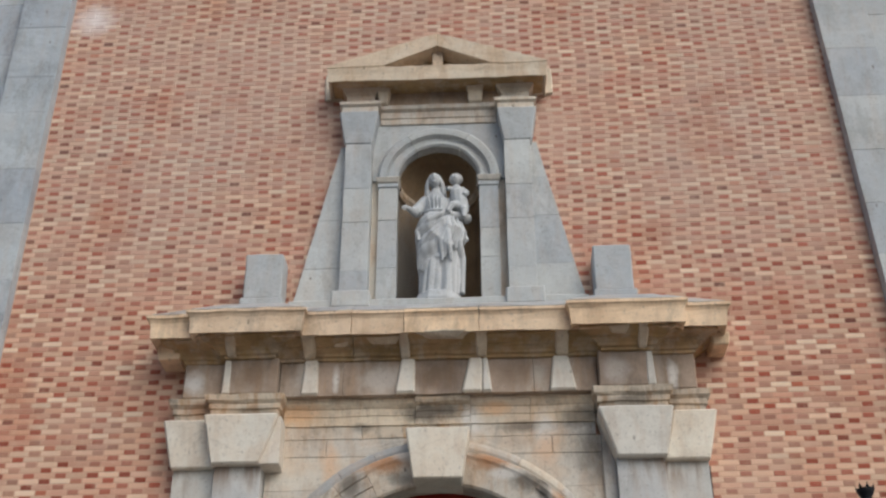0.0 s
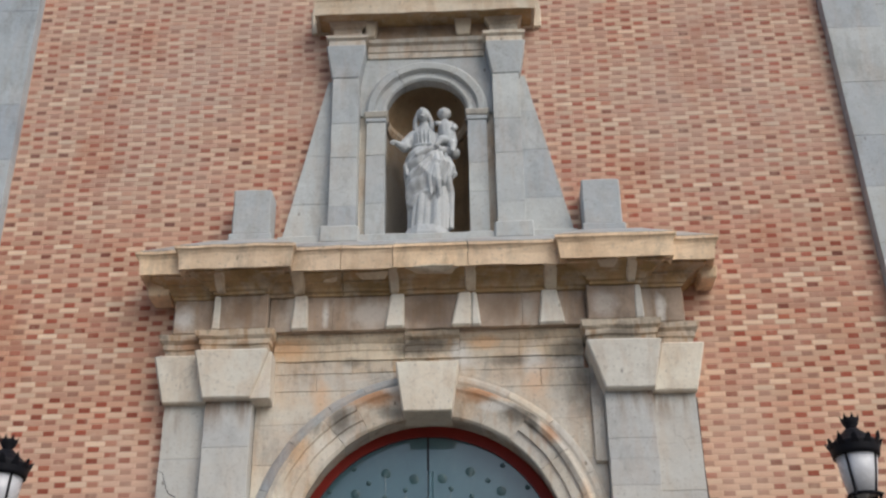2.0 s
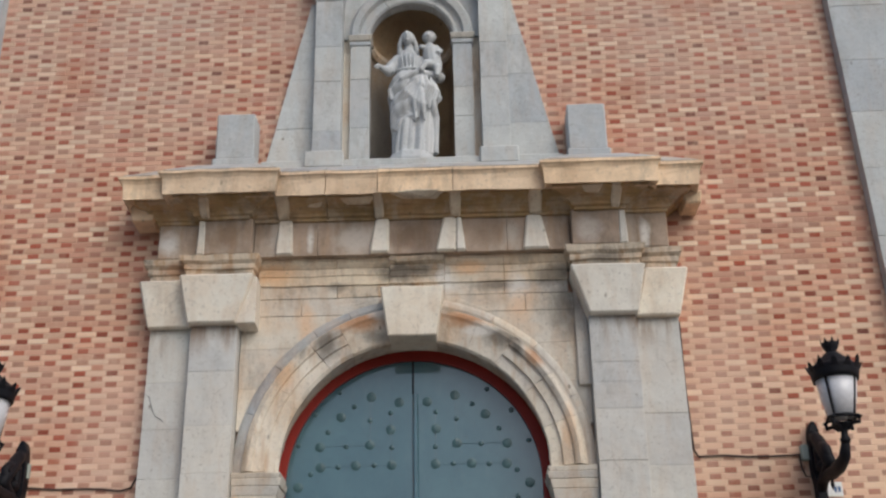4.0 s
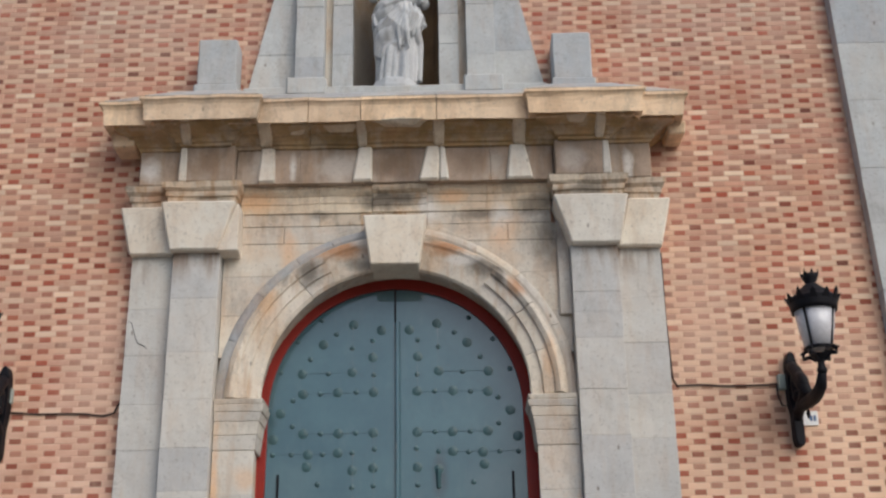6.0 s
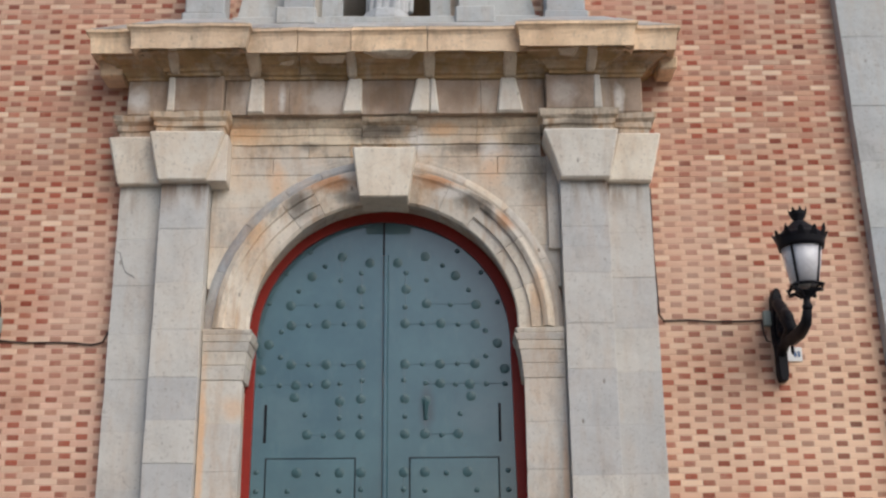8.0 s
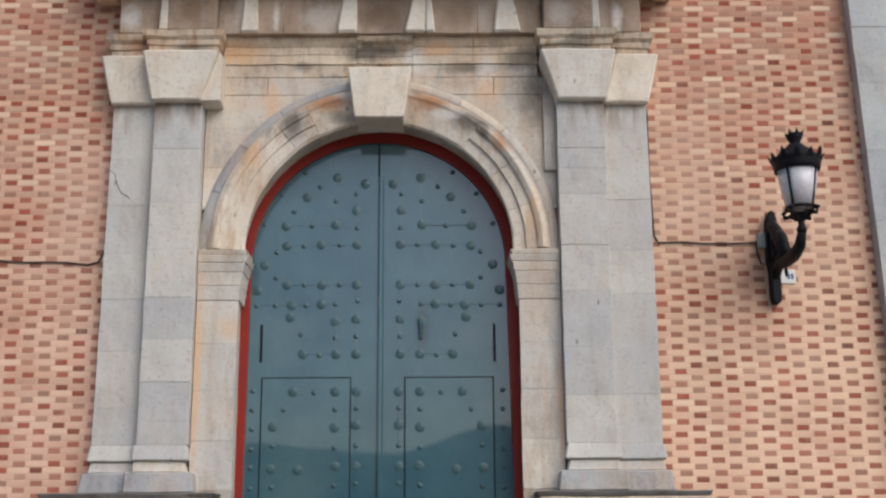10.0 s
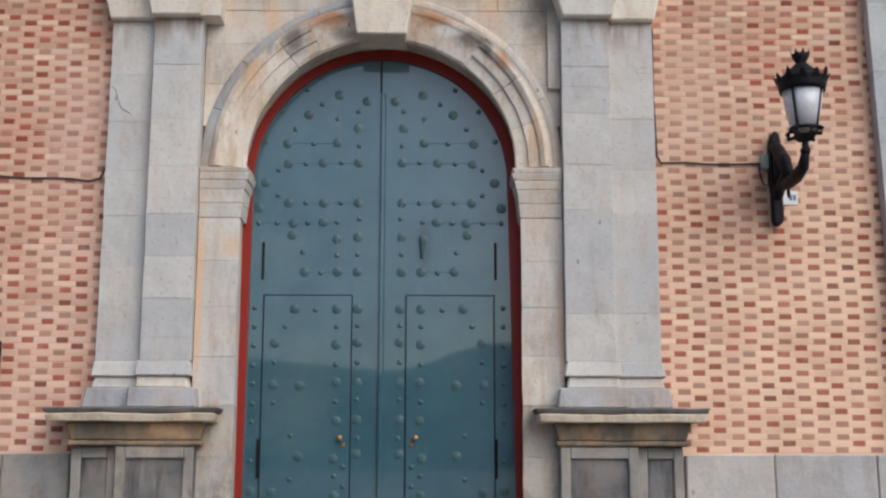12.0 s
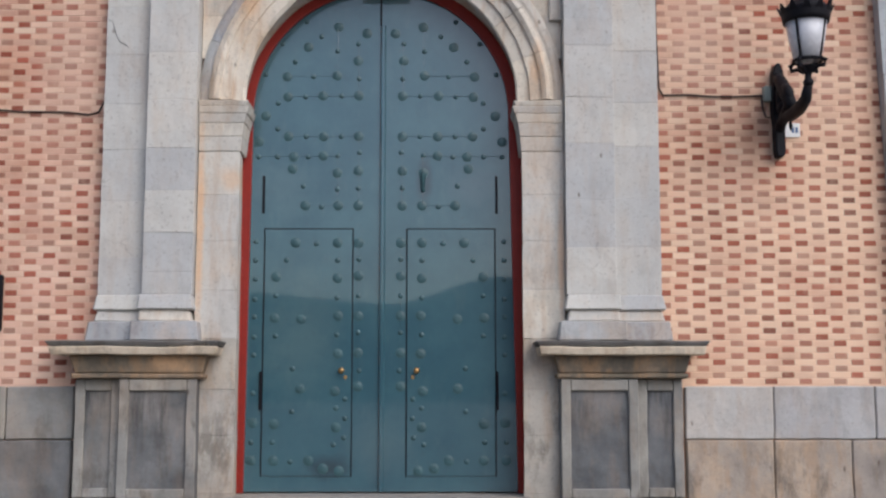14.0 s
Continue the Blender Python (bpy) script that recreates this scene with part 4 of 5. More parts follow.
for a, b in zip(rows, rows[1:]):
    for i in range(5):
        bm.faces.new((a[i], a[(i + 1) % 5], b[(i + 1) % 5], b[i]))
part("string_course", bm, STONE_BUFF, niche, "moulded string course round the hollow")

# little entablature and pediment
for side in (-1, 1):
    x0, x1 = mirrored(side, 0.69, 1.0)
    part("entablature_block", sweep([(x0, 0), (x0, -0.18), (x1, -0.18), (x1, 0)], [(-0.02, 9.605), (0.04, 9.605), (0.04, 9.68), (0.07, 9.70), (0.07, 9.735), (0.0, 9.74), (0.0, 9.86), (0.025, 9.89), (0.05, 9.938), (-0.02, 9.938)]), STONE_FIELD, niche)
    b0, b1 = (CX - 0.665, CX - 0.525) if side < 0 else (CX + 0.315, CX + 0.50)
    part("bracket", frustum((b0 + 0.02, b1 - 0.02, -0.17, 0), (b0, b1, -0.23, 0), 9.752, 9.938, 0.012), STONE_SAND, niche)
part("frieze", block(CX - 0.69, CX + 0.69, -0.11, 0, 9.75, 9.938, 0.006), STONE_FRIEZE, niche)
PCOR = [(-0.2, 9.957), (0.12, 9.957), (0.14, 9.93), (0.152, 9.908), (0.16, 9.912), (0.164, 10.0), (0.172, 10.05), (0.176, 10.085), (0.165, 10.095), (-0.2, 10.098)]
part("cornice", sweep([(CX - 1.03, 0.0), (CX - 1.03, -0.22), (CX + 1.03, -0.22), (CX + 1.03, 0.0)], PCOR), STONE_SAND, niche, "sand-coloured moulded cornice of the pediment")
part("boss", block(CX - 0.06, CX + 0.06, -0.30, -0.1, 10.10, 10.40, 0.012), STONE_BUFF, niche, "stained stone boss under the apex")
# under-slab: shade below the small cornice put into stained brown
part("soffit", sweep([(CX - 1.03, 0.0), (CX - 1.03, -0.22), (CX + 1.03, -0.22), (CX + 1.03, 0.0)], [(-0.2, 9.94), (0.12, 9.94), (0.125, 9.955), (-0.2, 9.955)]), STONE_DIRT_SHADE, niche, "brown underside of the small cornice, stain and shade in its colour")
# the pediment's recess, its shade put into the same brown
part("tympanum", prism([(CX - 0.8, 10.10), (CX + 0.8, 10.10), (CX, 10.45)], -0.16, 0.0), STONE_DIRT_SHADE, niche)
for side in (-1, 1):
    pts = [(1.20, 10.10), (1.20, 10.125), (0.0, 10.56), (0.0, 10.37), (0.60, 10.10)]
    part("raking_cornice", prism([(CX + side * x, z) for x, z in pts], -0.39, 0.0, 0.006), STONE_SAND, niche)
    x0, x1 = mirrored(side, 1.06, 1.27)
    part("end_stone", block(x0, x1, -0.04, 0, 9.93, 10.30, 0.01), STONE_SAND, niche)

# two square blocks on the cornice
for side in (-1, 1):
    x0, x1 = mirrored(side, 1.54, 1.915)
    bl = base("stone_block", "squat grey stone block standing on the cornice", "stone block", "blocks on the cornice", at=((x0 + x1) / 2, -0.18, 7.17))
    part("shaft", block(x0, x1, -0.31, -0.03, 7.27, 7.78, 0.012), STONE_GREY, bl)
    part("foot", block(x0 - 0.025, x1 + 0.025, -0.335, -0.01, 7.165, 7.268, 0.01), STONE_GREY, bl)

# ---- door ----
DY = 0.24
door = base("door_1", "pair of tall teal-painted studded wooden church doors, closed", "door", kind="structure", at=(CX, DY, 0.76))


fp = [(1.165, DY + 0.02), (1.165, DY - 0.03), (1.268, DY - 0.03), (1.268, DY + 0.02)]
part("door_frame", ring_profile(fp, 0, 180, 4.165, 40, cx=CX - 0.02), RED, door, "red-painted arched door frame")
for side, top in ((-1, 1.186), (1, 1.145)):
    part("door_frame", hull([(CX + side * x, y, z) for y in (DY - 0.03, DY + 0.02) for x, z in ((top, 4.165), (1.212, 0.755), (1.30, 4.165), (1.32, 0.755))], 0.004), RED, door, "red-painted door frame post")
SEAM = -0.522
# rosettes and nails of one leaf, by distance from the meeting edge and height
BIG = [(0.39, 4.99), (0.67, 4.80), (0.13, 4.93), (0.86, 4.52), (0.40, 4.53), (0.21, 4.67), (0.85, 4.33), (0.53, 4.34), (0.20, 4.34), (1.05, 4.15), (0.84, 3.96), (0.52, 3.96), (0.20, 3.96), (0.79, 3.77), (0.52, 3.78), (0.80, 3.66), (0.39, 3.62), (0.20, 3.64), (0.68, 3.32), (0.38, 3.32), (0.20, 3.32), (1.11, 3.91)]
BIG += [(0.76, 2.98), (0.38, 2.98), (0.19, 2.98), (0.93, 2.67), (0.38, 2.66), (0.19, 2.68), (0.70, 2.29), (0.94, 2.30), (0.37, 2.32), (0.19, 2.32), (0.37, 1.98), (0.19, 1.99), (0.70, 1.67), (0.19, 1.69), (0.39, 1.65), (0.93, 1.36), (1.12, 1.37), (0.38, 1.33), (0.93, 1.04), (0.62, 1.04), (0.49, 0.97), (0.35, 0.95), (1.13, 1.04)]
SMALL = [(0.55, 4.90), (0.40, 4.76), (0.21, 4.83), (0.79, 4.66), (0.62, 4.52), (0.20, 4.50), (0.69, 4.33), (0.36, 4.34), (0.94, 4.27), (0.94, 4.03), (0.68, 3.96), (0.36, 3.96), (1.11, 3.77), (0.94, 3.77), (0.66, 3.77), (0.39, 3.78), (0.19, 3.81), (0.70, 3.50), (0.39, 3.47), (0.20, 3.48), (0.53, 3.31), (1.06, 4.54), (0.91, 4.83), (0.69, 5.04)]
SMALL += [(0.57, 2.97), (0.84, 2.82), (0.38, 2.82), (0.19, 2.83), (1.12, 2.82), (0.93, 2.50), (0.38, 2.48), (1.12, 2.47), (0.93, 2.14), (0.38, 2.15), (1.12, 2.13), (0.77, 1.85), (0.30, 1.58), (0.38, 1.50), (0.77, 1.47), (0.30, 1.41), (0.31, 1.24), (0.40, 1.18), (0.94, 1.20), (1.13, 1.20), (0.78, 1.03), (0.18, 1.83), (0.19, 2.50), (0.19, 2.17)]
SMALL += [(1.12, 2.99 - 0.34 * i) for i in range(5)]


def stud_mesh(name, rad, high, seg):
    """A domed nail head with a small rim, facing out of the door."""
    bm = bmesh.new()
    rows = []
    for q, h in ((1.0, 0.0), (1.0, 0.18), (0.86, 0.35), (0.72, 0.45), (0.55, 0.85), (0.25, 1.0)):
        rows.append([bm.verts.new((rad * q * math.cos(2 * math.pi * i / seg) * U, -high * h * U, rad * q * math.sin(2 * math.pi * i / seg) * U)) for i in range(seg)])
    for a, b in zip(rows, rows[1:]):
        for i in range(seg):
            bm.faces.new((a[i], a[(i + 1) % seg], b[(i + 1) % seg], b[i]))
    bm.faces.new(rows[-1])
    bmesh.ops.recalc_face_normals(bm, faces=bm.faces)
    me = bpy.data.meshes.new(name)
    bm.to_mesh(me)
    bm.free()
    me.materials.append(STUD)
    return me


ROSE, NAIL = stud_mesh("rose", 0.048, 0.008, 12), stud_mesh("nail", 0.025, 0.012, 8)


def hang(me, name, parent, x, y, z):
    """A shared mesh as a part of its own at a place in modules."""
    ob = new(name, me)
    ob.parent = parent
    ob.location = (x * U, y * U, z * U - DROP)
    return ob


for side in (-1, 1):
    edge = 1.23 if side > 0 else 1.205
    pts = [(0.004, 0.77), (edge, 0.77)] + [(edge * math.cos(radians(q)), 4.16 + 1.205 * math.sin(radians(q))) for q in range(0, 90, 5)] + [(0.004, 4.16 + 1.205)]
    leaf = part("leaf", prism([(SEAM + side * x, z) for x, z in pts], DY, DY + 0.08), DOOR, door)
    # the wicket door, cut into the leaf, with its shadow gap
    x0, x1 = sorted((SEAM + side * 0.248, SEAM + side * 1.035))
    part("wicket", block(x0, x1, DY - 0.010, DY + 0.002, 0.905, 3.10, 0.004), DOOR, leaf, "small wicket door cut in the leaf")
    for px in (x0 - 0.006, x1 + 0.006):
        part("gap", block(px - 0.005, px + 0.005, DY - 0.003, DY + 0.002, 0.90, 3.11, 0), IRON, leaf, "dark gap round the wicket")
    part("gap", block(x0 - 0.011, x1 + 0.011, DY - 0.003, DY + 0.002, 3.104, 3.112, 0), IRON, leaf)
    for z0, z1 in ((3.25, 3.59), (1.48, 1.82)):
        px = SEAM + side * 1.055
        part("hinge", tube([(px, DY - 0.012, z0), (px, DY - 0.012, z1)], 0.011), IRON, leaf, "long dark iron hinge")
    for px, z in BIG:
        hang(ROSE, "stud", leaf, SEAM + side * px, DY - (0.011 if 0.26 < px < 1.03 and 0.92 < z < 3.1 else 0.0), z)
    for px, z in SMALL:
        hang(NAIL, "nail", leaf, SEAM + side * px, DY - (0.011 if 0.26 < px < 1.03 and 0.92 < z < 3.1 else 0.0), z)
    for z, a, b in ((4.335, 0.20, 0.85), (3.96, 0.20, 0.84), (3.775, 0.39, 1.11), (3.32, 0.38, 0.68), (4.525, 0.40, 0.86), (2.975, 0.38, 0.76)):
        part("link", tube([(SEAM + side * a, DY - 0.003, z), (SEAM + side * b, DY - 0.003, z)], 0.002, 5), DOOR, leaf)
    for px, z0, z1 in ((0.395, 4.53, 4.99), (0.205, 4.34, 4.83), (0.195, 3.32, 3.96), (0.385, 3.32, 3.78), (0.38, 2.30, 2.98), (0.19, 1.69, 2.98)):
        part("link", tube([(SEAM + side * px, DY - 0.006, z0), (SEAM + side * px, DY - 0.006, z1)], 0.002, 5), DOOR, leaf)
    px = SEAM + side * 0.335
    knob = lathe([(0.010, 0.0), (0.010, 0.025), (0.024, 0.036), (0.028, 0.048), (0.020, 0.062), (0.006, 0.066)], 0, 0, 0, 12)
    for v in knob.verts:
        v.co = (px + v.co.x, DY - 0.008 - v.co.z, 1.83 + v.co.y)
    part("knob", knob, BRASS, leaf, "round brass knob", True)
    part("lock_plate", block(px - 0.035 * side - 0.014, px - 0.035 * side + 0.014, DY - 0.018, DY - 0.008, 1.755, 1.79, 0.004), BRASS, leaf, "small brass lock plate")
part("door_pull", hull([(SEAM + 0.385 + x, DY - y, z) for x, y, z in ((-0.018, 0.0, 3.44), (0.018, 0.0, 3.44), (-0.03, 0.0, 3.60), (0.03, 0.0, 3.60), (0.0, 0.03, 3.46), (0.0, 0.035, 3.60), (0.0, 0.0, 3.67))], 0.004), STUD, door, "dark iron pull on the leaf")
part("slit", block(SEAM - 0.009, SEAM + 0.009, DY - 0.004, DY + 0.002, 5.005, 5.335, 0), IRON, door, "dark open slit between the leaves")
part("astragal", hull([(SEAM + x, y, z) for x, y in ((0.0, DY), (0.0, DY - 0.02), (0.012, DY - 0.028), (0.036, DY - 0.028), (0.048, DY - 0.012), (0.048, DY)) for z in (0.77, 5.0)], 0.0), DOOR, door, "raised cover strip over the meeting edges")

# the unlit rest of the building, behind and above
back = part("wall_south", block(-16, 15, 9.0, 9.4, 0.1, W_TOP, 0), MORTAR)
tagged(back, "plain rear wall that closes the church", "wall", kind="structure")
roof = tagged(part("ceiling", block(-16, 15, 0.0, 9.4, W_TOP, W_TOP + 0.2, 0), ROOF), "plain roof slab that closes the church", "roof", kind="structure")

# ---- statue ----


def statue_mesh():
    """A robed standing figure with a small one on its arm, on an eight-sided foot, as one plain shape."""
    bm = bmesh.new()
    sx, sy, z0 = -0.505, 0.01, 7.375

    def ball(x, y, z, rx, ry, rz, tilt=0.0):
        m = Matrix.Translation((sx + x, sy + y, z)) @ Matrix.Rotation(radians(tilt), 4, "Y") @ Matrix.Diagonal((rx, ry, rz, 1))
        bmesh.ops.create_icosphere(bm, subdivisions=3, radius=1.0, matrix=m)

    def limb(points, radii):
        t = tube([(sx + x, sy + y, z) for x, y, z in points], radii, 10)
        me = bpy.data.meshes.new("limb")
        t.to_mesh(me)
        t.free()
        bm.from_mesh(me)
        bpy.data.meshes.remove(me)

    # foot
    rows = []
    for z, q in ((z0, 0.245), (z0 + 0.03, 0.25), (z0 + 0.11, 0.215), (z0 + 0.125, 0.20)):
        rows.append([bm.verts.new((sx + q * math.cos(radians(22.5 + 45 * i)) * 1.02, sy + q * 0.8 * math.sin(radians(22.5 + 45 * i)), z)) for i in range(8)])
    for a, b in zip(rows, rows[1:]):
        for i in range(8):
            bm.faces.new((a[i], a[(i + 1) % 8], b[(i + 1) % 8], b[i]))
    bm.faces.new(rows[0][::-1])
    bm.faces.new(rows[-1])
    # robe: rings whose folds hang below the hem of a mantle that sweeps aslant across hips and knees
    prof = ((7.48, 0.20, 0.145, 0.02), (7.60, 0.195, 0.14, 0.02), (7.80, 0.19, 0.14, 0.015), (8.00, 0.20, 0.145, 0.012), (8.18, 0.205, 0.145, 0.008), (8.30, 0.185, 0.135, 0.0), (8.42, 0.15, 0.115, -0.012), (8.52, 0.152, 0.115, -0.02), (8.60, 0.145, 0.10, -0.025), (8.66, 0.09, 0.075, -0.03), (8.72, 0.05, 0.05, -0.03))
    seg, levels = 120, 70
    rows = []
    for j in range(levels + 1):
        z = 7.48 + (8.72 - 7.48) * j / levels
        for p, q in zip(prof, prof[1:]):
            if p[0] <= z <= q[0] + 1e-6:
                u = (z - p[0]) / (q[0] - p[0])
                a, b, off = (p[i] + (q[i] - p[i]) * u for i in (1, 2, 3))
        row = []
        for i in range(seg):
            th = 2 * math.pi * i / seg
            hem = 7.86 + 0.13 * math.cos(th) + 0.035 * math.sin(6 * th + 0.8)
            over = max(0.0, min(1.0, (z - hem) / 0.03)) * max(0.0, min(1.0, (8.46 - z) / 0.1))
            hang_w = max(0.0, min(1.0, (hem + 0.02 - z) / 0.04))
            lean = th - 0.55 * (z - 7.5)
            vert = 0.75 * abs(math.sin(3.5 * lean + 0.7 * math.sin(2.3 * th))) ** 0.8 + 0.35 * abs(math.sin(7.5 * lean + 1.7)) - 0.7
            sweep = 2.2 * th - 9.0 * (z - 7.9) + 0.6 * math.sin(3 * th + 2 * z)
            slant = 0.7 * abs(math.sin(sweep)) ** 0.6 + 0.3 * abs(math.sin(2.3 * sweep + 1.1)) - 0.6
            q = 0.98 + hang_w * 0.46 * vert + over * (0.12 + 0.36 * slant) + 0.012 * math.sin(14 * th + 9 * z)
            row.append(bm.verts.new((sx + off + a * q * math.cos(th), sy + b * q * math.sin(th), z)))
        rows.append(row)
    for a, b in zip(rows, rows[1:]):
        for i in range(seg):
            bm.faces.new((a[i], a[(i + 1) % seg], b[(i + 1) % seg], b[i]))
    bm.faces.new(rows[0][::-1])
    bm.faces.new(rows[-1])
    # mantle: gathered cloth that falls from the carrying arm in front, and a roll across the waist
    for i in range(6):
        x0, x1, z1, z2 = 0.15 - 0.012 * i, -0.17 + 0.062 * i, 8.37 - 0.02 * i, 8.06 - 0.045 * i
        limb([(x0, -0.115, z1), (x0 * 0.72 + x1 * 0.28, -0.165 - 0.006 * i, z1 * 0.68 + z2 * 0.32), (x0 * 0.35 + x1 * 0.65, -0.165 - 0.008 * i, z1 * 0.28 + z2 * 0.72), (x1, -0.10 - 0.012 * i, z2 - 0.03)], [0.016, 0.026, 0.030, 0.014])
    for x0, x1, zb, y in ((0.10, 0.05, 7.80, -0.165), (0.155, 0.12, 7.88, -0.14), (0.20, 0.18, 7.97, -0.10)):
        limb([(x0, y + 0.03, 8.34), (x0 + 0.012, y - 0.02, 8.20), (x1 - 0.012, y - 0.015, 8.04), (x1, y, zb)], [0.018, 0.034, 0.036, 0.010])
    limb([(0.14, -0.11, 8.42), (0.03, -0.15, 8.36), (-0.09, -0.14, 8.30), (-0.18, -0.06, 8.24)], [0.020, 0.028, 0.030, 0.02])
    # girdle and the gathered breast of the tunic
    limb([(-0.13, -0.09, 8.44), (-0.03, -0.125, 8.43), (0.06, -0.12, 8.44)], [0.012, 0.016, 0.012])
    for x in (-0.10, -0.055, -0.01, 0.035):
        limb([(x, -0.10, 8.64), (x * 0.9, -0.135, 8.54), (x * 0.8, -0.12, 8.45)], [0.006, 0.011, 0.006])
    limb([(0.22, -0.03, 8.32), (0.255, -0.06, 8.18), (0.215, -0.09, 8.06), (0.25, -0.03, 7.90), (0.235, 0.0, 7.52)], [0.032, 0.046, 0.042, 0.036, 0.034])
    limb([(0.27, -0.02, 8.22), (0.285, -0.03, 8.12), (0.25, -0.04, 8.03)], [0.02, 0.034, 0.016])
    limb([(-0.18, -0.02, 8.30), (-0.215, -0.05, 8.22), (-0.20, -0.07, 8.10)], [0.02, 0.03, 0.016])
    # head with a veil
    ball(-0.038, -0.065, 8.835, 0.052, 0.058, 0.078, -4)
    ball(-0.038, 0.0, 8.862, 0.078, 0.075, 0.082, -4)
    limb([(-0.03, 0.01, 8.78), (-0.03, -0.01, 8.68)], [0.045, 0.05])
    limb([(-0.098, -0.03, 8.87), (-0.118, -0.02, 8.78), (-0.115, 0.0, 8.68), (-0.14, 0.02, 8.58)], [0.016, 0.026, 0.032, 0.022])
    limb([(0.024, -0.03, 8.87), (0.050, -0.01, 8.78), (0.060, 0.01, 8.68), (0.065, 0.03, 8.58)], [0.016, 0.026, 0.03, 0.022])
    ball(-0.038, -0.124, 8.83, 0.009, 0.014, 0.02)
    ball(-0.038, -0.105, 8.862, 0.034, 0.02, 0.008)
    ball(-0.038, -0.108, 8.785, 0.018, 0.014, 0.012)
    # arm held out
    limb([(-0.13, 0.0, 8.62), (-0.20, -0.05, 8.50), (-0.235, -0.09, 8.42)], [0.058, 0.06, 0.066])
    limb([(-0.225, -0.09, 8.42), (-0.28, -0.15, 8.42), (-0.32, -0.18, 8.43)], [0.055, 0.035, 0.022])
    limb([(-0.31, -0.18, 8.43), (-0.345, -0.20, 8.425), (-0.37, -0.21, 8.40)], [0.024, 0.02, 0.009])
    limb([(-0.31, -0.18, 8.44), (-0.34, -0.19, 8.455)], [0.012, 0.008])
    limb([(-0.32, -0.18, 8.42), (-0.345, -0.20, 8.385)], [0.012, 0.007])
    # carrying arm and the small figure
    limb([(0.09, 0.0, 8.61), (0.17, 0.0, 8.47), (0.22, -0.05, 8.38), (0.12, -0.14, 8.37)], [0.055, 0.055, 0.05, 0.03])
    ball(0.185, -0.05, 8.835, 0.055, 0.06, 0.068)
    ball(0.19, -0.02, 8.86, 0.074, 0.068, 0.066)
    ball(0.182, -0.112, 8.832, 0.009, 0.01, 0.012)
    limb([(0.19, -0.03, 8.76), (0.205, -0.03, 8.68), (0.225, -0.03, 8.56), (0.24, -0.04, 8.46)], [0.045, 0.088, 0.092, 0.09])
    limb([(0.25, -0.03, 8.72), (0.295, -0.06, 8.66), (0.28, -0.11, 8.61)], [0.042, 0.040, 0.028])
    limb([(0.15, -0.05, 8.72), (0.09, -0.10, 8.70)], [0.03, 0.02])
    limb([(0.21, -0.08, 8.50), (0.15, -0.15, 8.47), (0.10, -0.17, 8.38)], [0.05, 0.04, 0.022])
    limb([(0.25, -0.06, 8.48), (0.28, -0.12, 8.42), (0.27, -0.13, 8.33)], [0.05, 0.042, 0.022])
    ball(0.29, 0.02, 8.40, 0.06, 0.06, 0.06)
    for v in bm.verts:
        v.co.z = 7.29 + (v.co.z - 7.375) * 1.035
    return bm


fig = part("statue", statue_mesh(), STATUE, None, "", True)
rm = fig.modifiers.new("blend", "REMESH")
rm.mode, rm.voxel_size, rm.use_smooth_shade = "VOXEL", 0.0078, True
sm = fig.modifiers.new("soften", "SMOOTH")
sm.factor, sm.iterations = 0.35, 1
tagged(fig, "white marble statue of a robed figure with a child", "statue")

# ---- street lamps on the wall ----


